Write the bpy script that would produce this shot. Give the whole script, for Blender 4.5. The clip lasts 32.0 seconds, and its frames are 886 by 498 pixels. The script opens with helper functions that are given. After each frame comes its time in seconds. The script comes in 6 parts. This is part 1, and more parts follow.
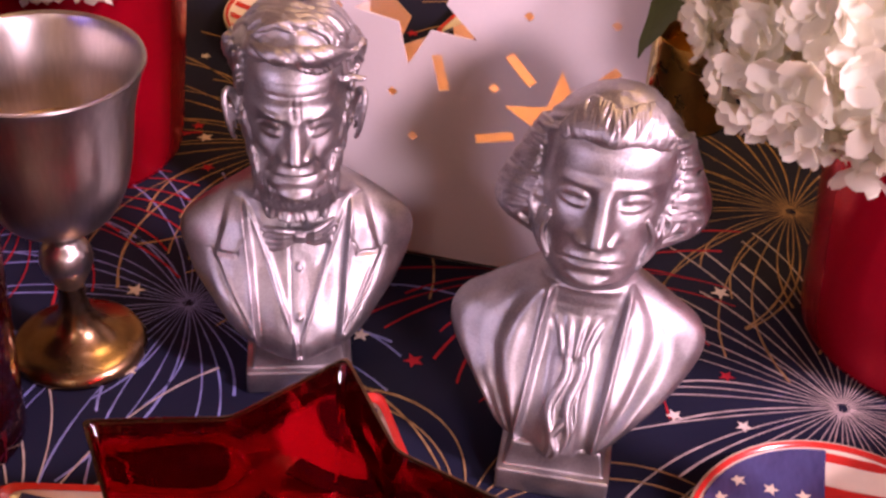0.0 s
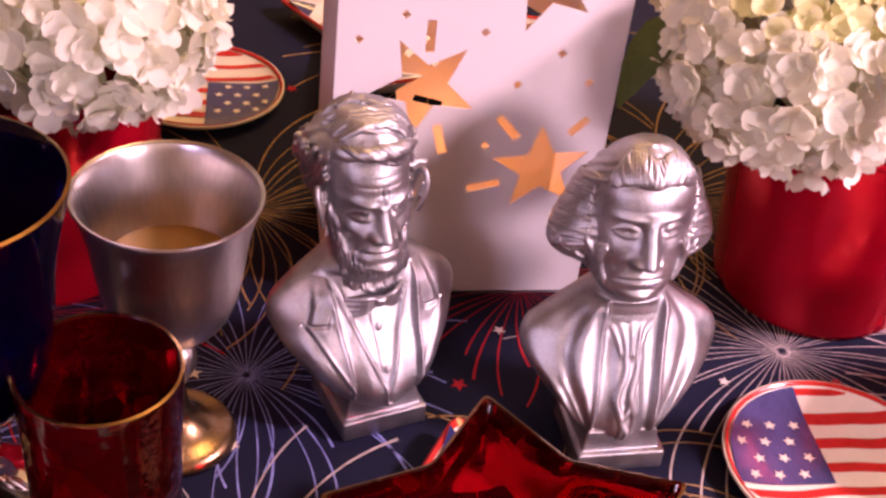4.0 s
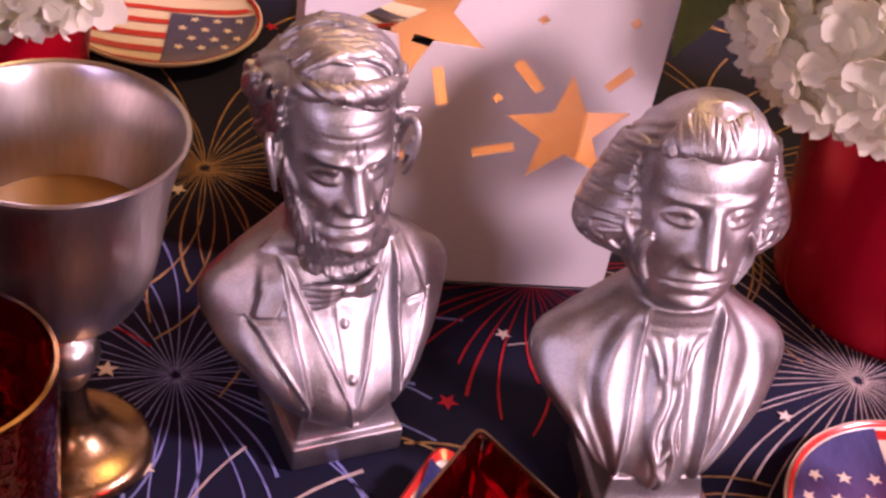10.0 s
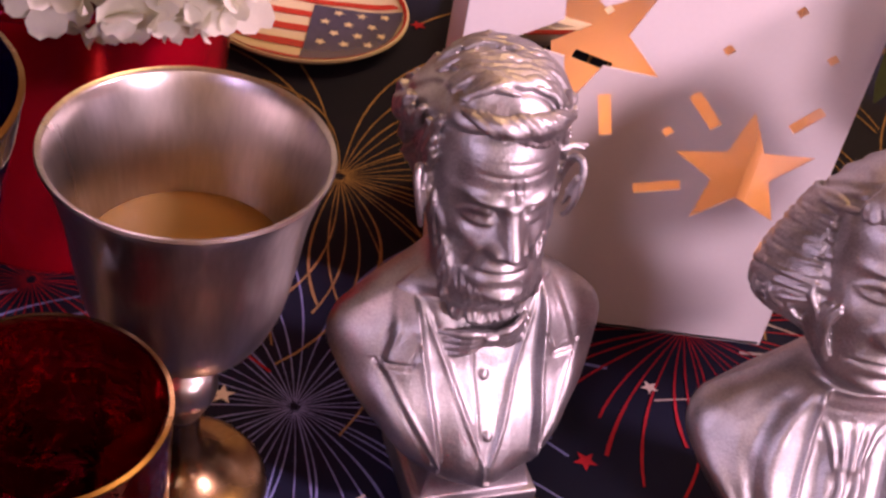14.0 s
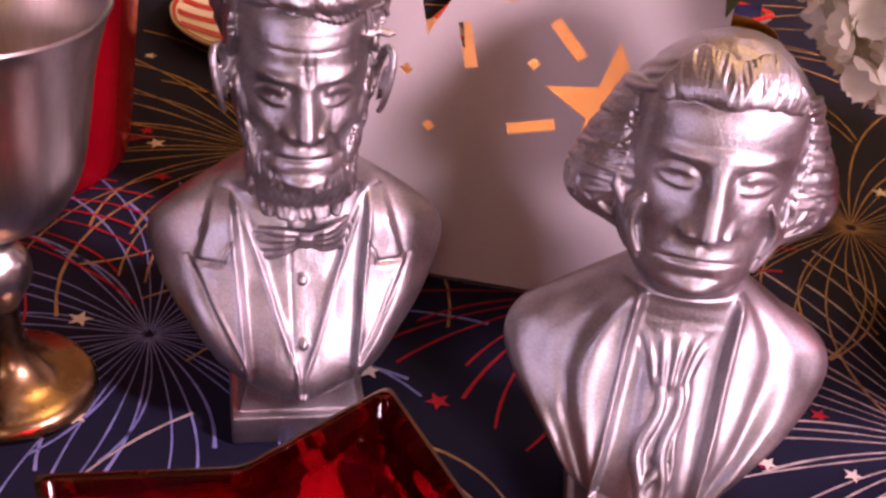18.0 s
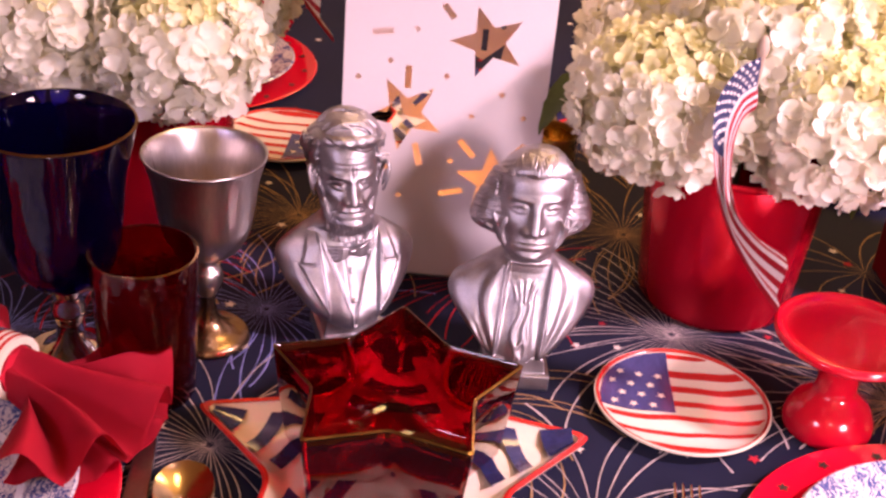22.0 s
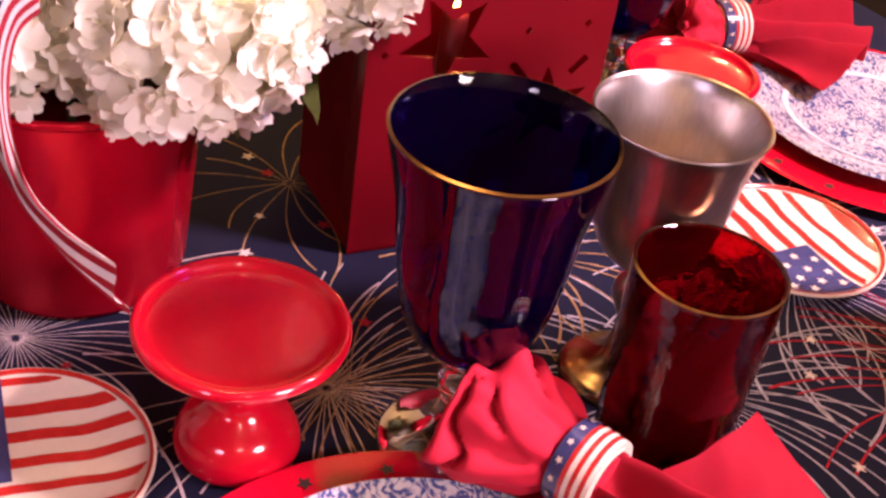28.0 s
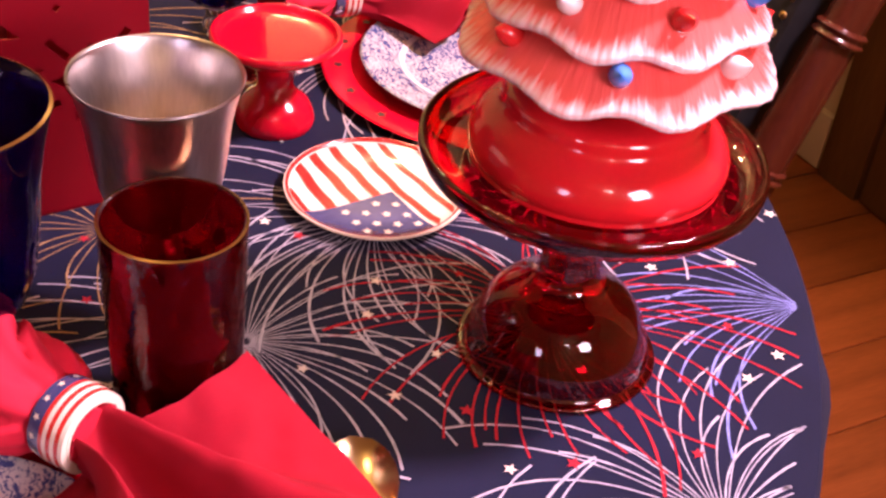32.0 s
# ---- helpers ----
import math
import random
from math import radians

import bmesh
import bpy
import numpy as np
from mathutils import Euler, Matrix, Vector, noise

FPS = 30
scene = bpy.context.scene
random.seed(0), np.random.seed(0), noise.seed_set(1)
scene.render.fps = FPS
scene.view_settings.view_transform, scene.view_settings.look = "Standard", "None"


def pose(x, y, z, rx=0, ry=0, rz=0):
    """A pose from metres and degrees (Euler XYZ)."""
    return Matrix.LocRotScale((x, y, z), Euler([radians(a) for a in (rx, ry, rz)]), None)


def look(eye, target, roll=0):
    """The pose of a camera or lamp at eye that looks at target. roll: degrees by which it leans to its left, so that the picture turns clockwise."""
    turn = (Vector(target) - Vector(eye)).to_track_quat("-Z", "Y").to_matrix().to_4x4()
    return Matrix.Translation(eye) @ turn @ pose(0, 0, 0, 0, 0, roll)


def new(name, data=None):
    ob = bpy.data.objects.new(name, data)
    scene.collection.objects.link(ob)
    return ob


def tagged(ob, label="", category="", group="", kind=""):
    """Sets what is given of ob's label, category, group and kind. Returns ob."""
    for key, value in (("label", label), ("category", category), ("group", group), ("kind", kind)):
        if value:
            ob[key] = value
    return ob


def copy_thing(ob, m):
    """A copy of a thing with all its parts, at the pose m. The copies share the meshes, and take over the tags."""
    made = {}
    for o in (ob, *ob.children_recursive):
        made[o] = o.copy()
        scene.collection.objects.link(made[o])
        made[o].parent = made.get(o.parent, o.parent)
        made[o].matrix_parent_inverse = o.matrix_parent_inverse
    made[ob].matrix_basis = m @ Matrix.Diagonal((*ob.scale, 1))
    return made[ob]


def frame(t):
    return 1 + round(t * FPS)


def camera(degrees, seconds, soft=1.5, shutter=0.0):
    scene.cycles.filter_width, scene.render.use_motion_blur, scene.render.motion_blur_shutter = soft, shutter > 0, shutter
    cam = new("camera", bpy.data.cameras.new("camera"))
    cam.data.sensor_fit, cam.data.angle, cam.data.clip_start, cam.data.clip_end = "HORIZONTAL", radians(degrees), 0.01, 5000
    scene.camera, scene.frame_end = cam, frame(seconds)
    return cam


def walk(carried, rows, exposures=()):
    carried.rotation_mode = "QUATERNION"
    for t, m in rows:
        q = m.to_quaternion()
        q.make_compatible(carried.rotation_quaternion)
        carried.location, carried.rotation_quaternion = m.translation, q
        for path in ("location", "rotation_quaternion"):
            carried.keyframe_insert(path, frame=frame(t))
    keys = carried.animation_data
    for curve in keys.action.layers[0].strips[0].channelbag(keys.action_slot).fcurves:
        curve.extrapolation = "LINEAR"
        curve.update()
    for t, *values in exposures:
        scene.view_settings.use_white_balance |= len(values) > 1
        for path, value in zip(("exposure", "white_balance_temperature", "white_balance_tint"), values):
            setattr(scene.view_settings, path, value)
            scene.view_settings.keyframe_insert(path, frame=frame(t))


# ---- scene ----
cam = camera(38.21, 32.0, soft=2.7)
PATH = [
    (0, (0.0197, -0.3715, 0.3936), (-0.0689, 0.1004, 0.0337), 3.69),
    (0.5, (0.0071, -0.3674, 0.3967), (-0.0763, 0.1027, 0.0334), 3.46),
    (1, (0.0180, -0.3907, 0.3980), (-0.0653, 0.0806, 0.0361), 3.60),
    (1.5, (0.0248, -0.4122, 0.4136), (-0.0599, 0.0670, 0.0625), 3.39),
    (2, (-0.0697, -0.3884, 0.4375), (-0.0613, 0.0701, 0.0506), 5.58),
    (2.5, (-0.1349, -0.4117, 0.4556), (-0.0497, 0.0492, 0.0811), 5.51),
    (3, (-0.1775, -0.4175, 0.4546), (-0.0864, 0.0488, 0.0881), 6.11),
    (3.5, (-0.1846, -0.4254, 0.4643), (-0.0917, 0.0434, 0.1015), 6.97),
    (4, (-0.1930, -0.4398, 0.4695), (-0.0942, 0.0315, 0.1115), 7.15),
    (4.5, (-0.1960, -0.4384, 0.4662), (-0.0907, 0.0310, 0.1076), 7.68),
    (6.5, (-0.1662, -0.4420, 0.4692), (-0.0544, 0.0266, 0.1116), 8.55),
    (7, (-0.1585, -0.4448, 0.4682), (-0.0461, 0.0237, 0.1107), 8.01),
    (7.5, (-0.1563, -0.4369, 0.4684), (-0.0437, 0.0326, 0.1122), 8.30),
    (8, (-0.1553, -0.4209, 0.4571), (-0.0427, 0.0429, 0.0935), 8.30),
    (8.5, (-0.1597, -0.4088, 0.4397), (-0.0539, 0.0520, 0.0702), 8.84),
    (9, (-0.1597, -0.4041, 0.4363), (-0.0693, 0.0569, 0.0631), 8.13),
    (9.5, (-0.1629, -0.3362, 0.3836), (-0.0661, 0.1245, 0.0116), 9.40),
    (10, (-0.1604, -0.3220, 0.3783), (-0.0666, 0.1448, 0.0132), 10.05),
    (10.5, (-0.1588, -0.3127, 0.3707), (-0.0599, 0.1495, 0.0010), 9.74),
    (11, (-0.1619, -0.3051, 0.3652), (-0.0592, 0.1517, -0.0100), 9.41),
    (11.5, (-0.1687, -0.3053, 0.3648), (-0.0670, 0.1496, -0.0130), 9.69),
    (12, (-0.1710, -0.3055, 0.3660), (-0.0701, 0.1497, -0.0115), 9.24),
    (12.5, (-0.1718, -0.2864, 0.3652), (-0.0692, 0.1724, -0.0077), 10.79),
    (13, (-0.1711, -0.2648, 0.3624), (-0.0871, 0.1968, -0.0117), 10.53),
    (13.5, (-0.1788, -0.2587, 0.3655), (-0.1212, 0.2023, -0.0142), 11.07),
    (14, (-0.1706, -0.2714, 0.3648), (-0.1276, 0.1914, -0.0146), 10.75),
    (14.5, (-0.1570, -0.2995, 0.3675), (-0.1040, 0.1615, -0.0128), 11.16),
    (16.5, (-0.0494, -0.2988, 0.3013), (-0.0870, 0.2025, -0.0262), 6.39),
    (17, (-0.0415, -0.2968, 0.3036), (-0.0825, 0.2018, -0.0276), 7.27),
    (17.5, (-0.0345, -0.3001, 0.3010), (-0.0780, 0.1968, -0.0326), 6.85),
    (18, (-0.0419, -0.3031, 0.3026), (-0.0885, 0.1971, -0.0253), 6.35),
    (18.5, (-0.0389, -0.3086, 0.3082), (-0.0832, 0.1869, -0.0271), 5.03),
    (19, (-0.0461, -0.3565, 0.3566), (-0.0871, 0.1392, 0.0211), 6.27),
    (19.5, (-0.0463, -0.3755, 0.3729), (-0.1210, 0.1185, 0.0407), 7.07),
    (20, (-0.0464, -0.3923, 0.3933), (-0.1432, 0.0953, 0.0574), 6.16),
    (20.5, (-0.0331, -0.4232, 0.3973), (-0.1346, 0.0687, 0.0690), 5.09),
    (21, (-0.0596, -0.5346, 0.4430), (-0.1301, -0.0338, 0.1203), 5.07),
    (21.5, (-0.0754, -0.6714, 0.4943), (-0.1017, -0.1565, 0.1874), 5.51),
    (22, (-0.0591, -0.7383, 0.5250), (-0.0572, -0.2173, 0.2275), 5.04),
    (22.5, (-0.0298, -0.6800, 0.5128), (-0.0235, -0.1661, 0.2032), 4.58),
    (23, (-0.0000, -0.6020, 0.4900), (0.0000, -0.0988, 0.1633), 3.79),
    (23.5, (0.0121, -0.5308, 0.4700), (-0.0058, -0.0362, 0.1308), 3.38),
    (24, (0.0267, -0.4622, 0.4498), (-0.0092, 0.0238, 0.0998), 2.01),
    (24.5, (0.0134, -0.4179, 0.4498), (0.0327, 0.0613, 0.0893), 4.44),
    (25, (-0.0027, -0.3909, 0.4727), (0.1086, 0.0646, 0.0984), 4.91),
    (25.5, (-0.0107, -0.4087, 0.4787), (0.1524, 0.0325, 0.1062), 4.77),
    (26, (-0.0155, -0.4175, 0.4923), (0.1794, 0.0138, 0.1235), 5.86),
    (26.5, (-0.0014, -0.4360, 0.4955), (0.2040, -0.0062, 0.1308), 4.94),
    (28.5, (0.1516, -0.4679, 0.4511), (0.3511, -0.0162, 0.1103), 10.31),
    (29, (0.1923, -0.4797, 0.4797), (0.3773, 0.0008, 0.1717), 8.81),
    (29.5, (0.2069, -0.5074, 0.4893), (0.3962, -0.0329, 0.1746), 7.40),
    (30, (0.1820, -0.6510, 0.5261), (0.3900, -0.1982, 0.1919), 6.74),
    (30.5, (0.2140, -0.6640, 0.5095), (0.4276, -0.2202, 0.1670), 5.54),
    (31, (0.2417, -0.6700, 0.5125), (0.4608, -0.2249, 0.1751), 6.59),
    (31.5, (0.2520, -0.6415, 0.5043), (0.4729, -0.1945, 0.1704), 6.10),
    (32, (0.2751, -0.5654, 0.4809), (0.5252, -0.1471, 0.1309), 6.77),
]
walk(cam, [(t, look(eye, target, roll)) for t, eye, target, roll in PATH],
     ((0, 0.18), (2, 0.2), (4, 0.34), (7, 0.24), (9, 0.24), (14, 0.14), (17, 0.08), (20, 0.1), (22, 0.4), (24, 0.3), (26, 0.18), (29, 0.16), (30, 0.28), (32, 0.2)))

# world and lamps
world = bpy.data.worlds.new("room")
scene.world = world
world.use_nodes = True
world.node_tree.nodes["Background"].inputs[0].default_value = (1.0, 0.72, 0.62, 1)
world.node_tree.nodes["Background"].inputs[1].default_value = 0.25


def area(name, eye, target, sx, sy, watts, colour, spread):
    d = bpy.data.lights.new(name, "AREA")
    d.shape, d.size, d.size_y, d.energy, d.color = "RECTANGLE", sx, sy, watts, colour
    d.spread = radians(spread)
    ob = new(name, d)
    ob.matrix_world = look(eye, target)
    return ob


def spot_lamp(name, at, watts, colour, size):
    d = bpy.data.lights.new(name, "POINT")
    d.energy, d.color, d.shadow_soft_size = watts, colour, size
    ob = new(name, d)
    ob.location = at
    return ob


area("lamp_front", (0.70, -0.92, 0.52), (0.06, 0.05, 0.08), 0.24, 0.24, 3.6, (1.0, 0.70, 0.86), 100)
area("lamp_left", (-0.74, -0.98, 0.58), (-0.05, 0.1, 0.08), 0.24, 0.24, 1.1, (0.90, 0.68, 1.0), 100)
area("lamp_right", (1.38, -0.42, 1.40), (0.62, -0.12, 0.0), 0.22, 0.22, 18, (1.0, 0.63, 0.80), 85)
area("lamp_overhead", (0.25, 0.5, 1.7), (0.2, 0.2, 0.0), 0.3, 0.3, 6, (1.0, 0.56, 0.24), 160)
# added fill without a known source: brightens the south wall that the metal mirrors
spot_lamp("lamp_room", (0.0, -1.85, 1.4), 8, (1.0, 0.74, 0.74), 0.1)
# the bulbs of the hanging lamp behind the table
for k in range(3):
    spot_lamp("lamp_bulb", (0.95 + 0.16 * math.cos(2.1 * k), 1.15 + 0.16 * math.sin(2.1 * k), 1.15), 9.0, (1.0, 0.66, 0.36), 0.025)

# materials


def node(nt, kind, **vals):
    n = nt.nodes.new(kind)
    for k, v in vals.items():
        if k in n.inputs:
            n.inputs[k].default_value = v
    return n


def mat(name, colour, rough=0.5, metal=0.0, dark=0.75, scale=60.0, fine=600.0, bump=0.15, rvar=0.1, coat=0.0,
        trans=0.0, ior=1.45, stretch=(1, 1, 1), sss=0.0, spread=0.0, sheen=0.0, depth=0.001):
    """A surface with colour and gloss that vary at two scales, and fine relief."""
    m = bpy.data.materials.new(name)
    m.use_nodes = True
    nt = m.node_tree
    b = nt.nodes["Principled BSDF"]
    co = nt.nodes.new("ShaderNodeTexCoord")
    mp = nt.nodes.new("ShaderNodeMapping")
    mp.inputs["Scale"].default_value = stretch
    nt.links.new(co.outputs["Object"], mp.inputs["Vector"])
    big = node(nt, "ShaderNodeTexNoise", Scale=scale, Detail=4.0)
    small = node(nt, "ShaderNodeTexNoise", Scale=fine, Detail=3.0)
    nt.links.new(mp.outputs[0], big.inputs["Vector"])
    nt.links.new(mp.outputs[0], small.inputs["Vector"])
    ramp = nt.nodes.new("ShaderNodeValToRGB")
    ramp.color_ramp.elements[0].position, ramp.color_ramp.elements[1].position = 0.3, 0.7
    ramp.color_ramp.elements[0].color = (*[c * dark for c in colour], 1)
    ramp.color_ramp.elements[1].color = (*colour, 1)
    mixf = nt.nodes.new("ShaderNodeMath")
    mixf.operation = "MULTIPLY_ADD"
    mixf.inputs[1].default_value = 0.35
    sub = nt.nodes.new("ShaderNodeMath")
    sub.operation = "MULTIPLY"
    sub.inputs[1].default_value = 0.65
    nt.links.new(big.outputs[0], sub.inputs[0])
    nt.links.new(small.outputs[0], mixf.inputs[0])
    nt.links.new(sub.outputs[0], mixf.inputs[2])
    nt.links.new(mixf.outputs[0], ramp.inputs[0])
    col = ramp.outputs[0]
    if spread:
        inf = nt.nodes.new("ShaderNodeObjectInfo")
        hsv = nt.nodes.new("ShaderNodeHueSaturation")
        ma = nt.nodes.new("ShaderNodeMapRange")
        ma.inputs[3].default_value, ma.inputs[4].default_value = 1 - spread, 1 + spread
        nt.links.new(inf.outputs["Random"], ma.inputs[0])
        nt.links.new(ma.outputs[0], hsv.inputs["Value"])
        nt.links.new(col, hsv.inputs["Color"])
        col = hsv.outputs[0]
    nt.links.new(col, b.inputs["Base Color"])
    rr = nt.nodes.new("ShaderNodeMapRange")
    rr.inputs[3].default_value, rr.inputs[4].default_value = max(rough - rvar, 0.0), min(rough + rvar, 1)
    nt.links.new(big.outputs[0], rr.inputs[0])
    nt.links.new(rr.outputs[0], b.inputs["Roughness"])
    b.inputs["Metallic"].default_value = metal
    b.inputs["Coat Weight"].default_value = coat
    b.inputs["Coat Roughness"].default_value = 0.06
    b.inputs["Transmission Weight"].default_value = trans
    b.inputs["IOR"].default_value = ior
    b.inputs["Sheen Weight"].default_value = sheen
    if sss:
        b.inputs["Subsurface Weight"].default_value = sss
        b.inputs["Subsurface Radius"].default_value = (0.004, 0.003, 0.002)
    if bump:
        bp = nt.nodes.new("ShaderNodeBump")
        bp.inputs["Strength"].default_value = bump
        bp.inputs["Distance"].default_value = depth
        nt.links.new(mixf.outputs[0], bp.inputs["Height"])
        nt.links.new(bp.outputs[0], b.inputs["Normal"])
    return m


def glass(name, colour, rough=0.03, bump=0.0, scale=150.0, ior=1.5, clear=1.0, coat=0.3):
    m = bpy.data.materials.new(name)
    m.use_nodes = True
    nt = m.node_tree
    b = nt.nodes["Principled BSDF"]
    b.inputs["Base Color"].default_value = (*colour, 1)
    b.inputs["Roughness"].default_value = rough
    b.inputs["Transmission Weight"].default_value = clear
    b.inputs["IOR"].default_value = ior
    if clear < 1:
        b.inputs["Coat Weight"].default_value, b.inputs["Coat Roughness"].default_value = coat, 0.02
    if bump:
        n = node(nt, "ShaderNodeTexNoise", Scale=scale, Detail=2.0)
        co = nt.nodes.new("ShaderNodeTexCoord")
        bp = nt.nodes.new("ShaderNodeBump")
        bp.inputs["Strength"].default_value, bp.inputs["Distance"].default_value = bump, 0.002
        nt.links.new(co.outputs["Object"], n.inputs["Vector"])
        nt.links.new(n.outputs[0], bp.inputs["Height"])
        nt.links.new(bp.outputs[0], b.inputs["Normal"])
        nt.links.new(bp.outputs[0], b.inputs["Coat Normal"])
    return m


def glow(name, colour, strength):
    m = bpy.data.materials.new(name)
    m.use_nodes = True
    b = m.node_tree.nodes["Principled BSDF"]
    b.inputs["Base Color"].default_value = (*colour, 1)
    b.inputs["Emission Color"].default_value = (*colour, 1)
    b.inputs["Emission Strength"].default_value = strength
    return m


M = {}
M["pewter"] = mat("pewter", (0.62, 0.575, 0.55), 0.30, 1.0, 0.6, 25, 500, 0.08, 0.08, stretch=(1, 1, 0.15))
M["warm_pewter"] = mat("warm_pewter", (0.36, 0.24, 0.13), 0.26, 1.0, 0.55, 45, 500, 0.1, 0.08)
M["silver"] = mat("cast_metal", (0.49, 0.475, 0.495), 0.43, 0.97, 0.5, 70, 1100, 0.5, 0.14, depth=0.0008)
M["red_gloss"] = mat("red_glaze", (0.60, 0.003, 0.022), 0.16, 0, 0.85, 20, 300, 0.03, 0.05, coat=0.6)
M["red_vase"] = mat("red_vase_foil", (0.62, 0.003, 0.024), 0.22, 0.6, 0.85, 15, 400, 0.04, 0.08, coat=0.1)
M["red_paper"] = mat("red_foil_paper", (0.21, 0.001, 0.009), 0.38, 0.35, 0.85, 12, 500, 0.05, 0.08)
M["white_paper"] = mat("white_paper", (0.72, 0.66, 0.66), 0.5, 0, 0.93, 12, 500, 0.06, 0.08, sss=0.0)
M["red_cloth"] = mat("red_linen", (0.50, 0.004, 0.028), 0.85, 0, 0.86, 40, 1400, 0.35, 0.08, sheen=0.0, depth=0.0008)
M["navy"] = mat("navy_cotton", (0.0085, 0.0098, 0.032), 0.8, 0, 0.45, 9, 1600, 0.3, 0.08, sheen=0.05, depth=0.0006)
M["print_cream"] = mat("print_cream", (0.56, 0.48, 0.46), 0.8, 0, 0.45, 120, 900, 0.1)
M["print_white"] = mat("print_white", (0.50, 0.48, 0.57), 0.8, 0, 0.5, 120, 900, 0.1)
M["print_gold"] = mat("print_gold", (0.46, 0.29, 0.14), 0.8, 0, 0.4, 120, 900, 0.1)
M["print_blue"] = mat("print_pale_blue", (0.26, 0.29, 0.66), 0.8, 0, 0.45, 120, 900, 0.1)
M["print_red"] = mat("print_red", (0.4, 0.02, 0.035), 0.8, 0, 0.6, 120, 900, 0.1)
M["cer_white"] = mat("cream_glaze", (0.76, 0.67, 0.53), 0.2, 0, 0.88, 30, 300, 0.04, 0.06, coat=0.5)
M["cer_red"] = mat("red_brush_glaze", (0.55, 0.03, 0.025), 0.22, 0, 0.7, 120, 500, 0.04, 0.06, coat=0.5)
M["cer_blue"] = mat("blue_brush_glaze", (0.060, 0.066, 0.175), 0.24, 0, 0.55, 80, 500, 0.04, 0.06, coat=0.5, stretch=(1, 0.3, 1))
M["band_blue"] = mat("dark_blue_brush_glaze", (0.03, 0.035, 0.12), 0.24, 0, 0.5, 80, 500, 0.04, 0.06, coat=0.5)
M["petal"] = mat("petal", (0.90, 0.88, 0.76), 0.65, 0, 0.88, 120, 900, 0.25, 0.06, sss=0.0)
M["petal_young"] = mat("petal_young", (0.86, 0.84, 0.46), 0.65, 0, 0.85, 120, 900, 0.25, 0.06)
for key in ("petal", "petal_young"):
    # light shines through petals
    tree = M[key].node_tree
    thin = tree.nodes.new("ShaderNodeBsdfTranslucent")
    thin.inputs[0].default_value = (0.85, 0.84, 0.62, 1)
    both = tree.nodes.new("ShaderNodeMixShader")
    both.inputs[0].default_value = 0.38
    tree.links.new(tree.nodes["Principled BSDF"].outputs[0], both.inputs[1])
    tree.links.new(thin.outputs[0], both.inputs[2])
    tree.links.new(both.outputs[0], tree.nodes["Material Output"].inputs[0])
M["leaf"] = mat("leaf", (0.14, 0.18, 0.04), 0.5, 0, 0.6, 60, 400, 0.3)
M["stem"] = mat("stem", (0.09, 0.12, 0.04), 0.6, 0, 0.7, 60, 400, 0.2)
M["red_glass"] = glass("ruby_glass", (0.33, 0.001, 0.007), 0.03, 0.08, 90, 1.35, 0.98, 0.8)
M["ruby_clear"] = glass("ruby_glass_bright", (0.50, 0.001, 0.012), 0.02, 0.06, 70, 1.38, 0.98, 0.5)
M["red_glass_dark"] = glass("ruby_glass_textured", (0.30, 0.001, 0.006), 0.04, 0.3, 160, 1.25, 0.97, 0.5)
M["blue_glass"] = glass("cobalt_glass", (0.014, 0.009, 0.25), 0.03, 0.12, 90, 1.2, 0.985, 0.5)
M["clear_glass"] = glass("clear_glass", (0.95, 0.95, 0.98), 0.03, 0.2, 80)
M["gold_rim"] = mat("gold_rim", (0.26, 0.15, 0.07), 0.24, 1.0, 0.7, 80, 500, 0.05)
M["brass"] = mat("brass", (0.62, 0.42, 0.16), 0.28, 1.0, 0.7, 60, 500, 0.1)
M["gold"] = mat("gold_steel", (0.72, 0.55, 0.3), 0.2, 1.0, 0.85, 40, 500, 0.05)
M["wine"] = glass("pale_wine", (0.92, 0.64, 0.26), 0.05, 0, 60, 1.12, 0.80)
M["flag_red"] = mat("flag_red", (0.45, 0.02, 0.045), 0.8, 0, 0.85, 60, 2500, 0.2)
M["flag_white"] = mat("flag_white", (0.76, 0.72, 0.72), 0.8, 0, 0.9, 60, 2500, 0.2)
M["flag_blue"] = mat("flag_blue", (0.05, 0.06, 0.16), 0.8, 0, 0.85, 60, 2500, 0.2)
M["stick"] = mat("dowel", (0.5, 0.4, 0.3), 0.6, 0, 0.8, 60, 600, 0.2)


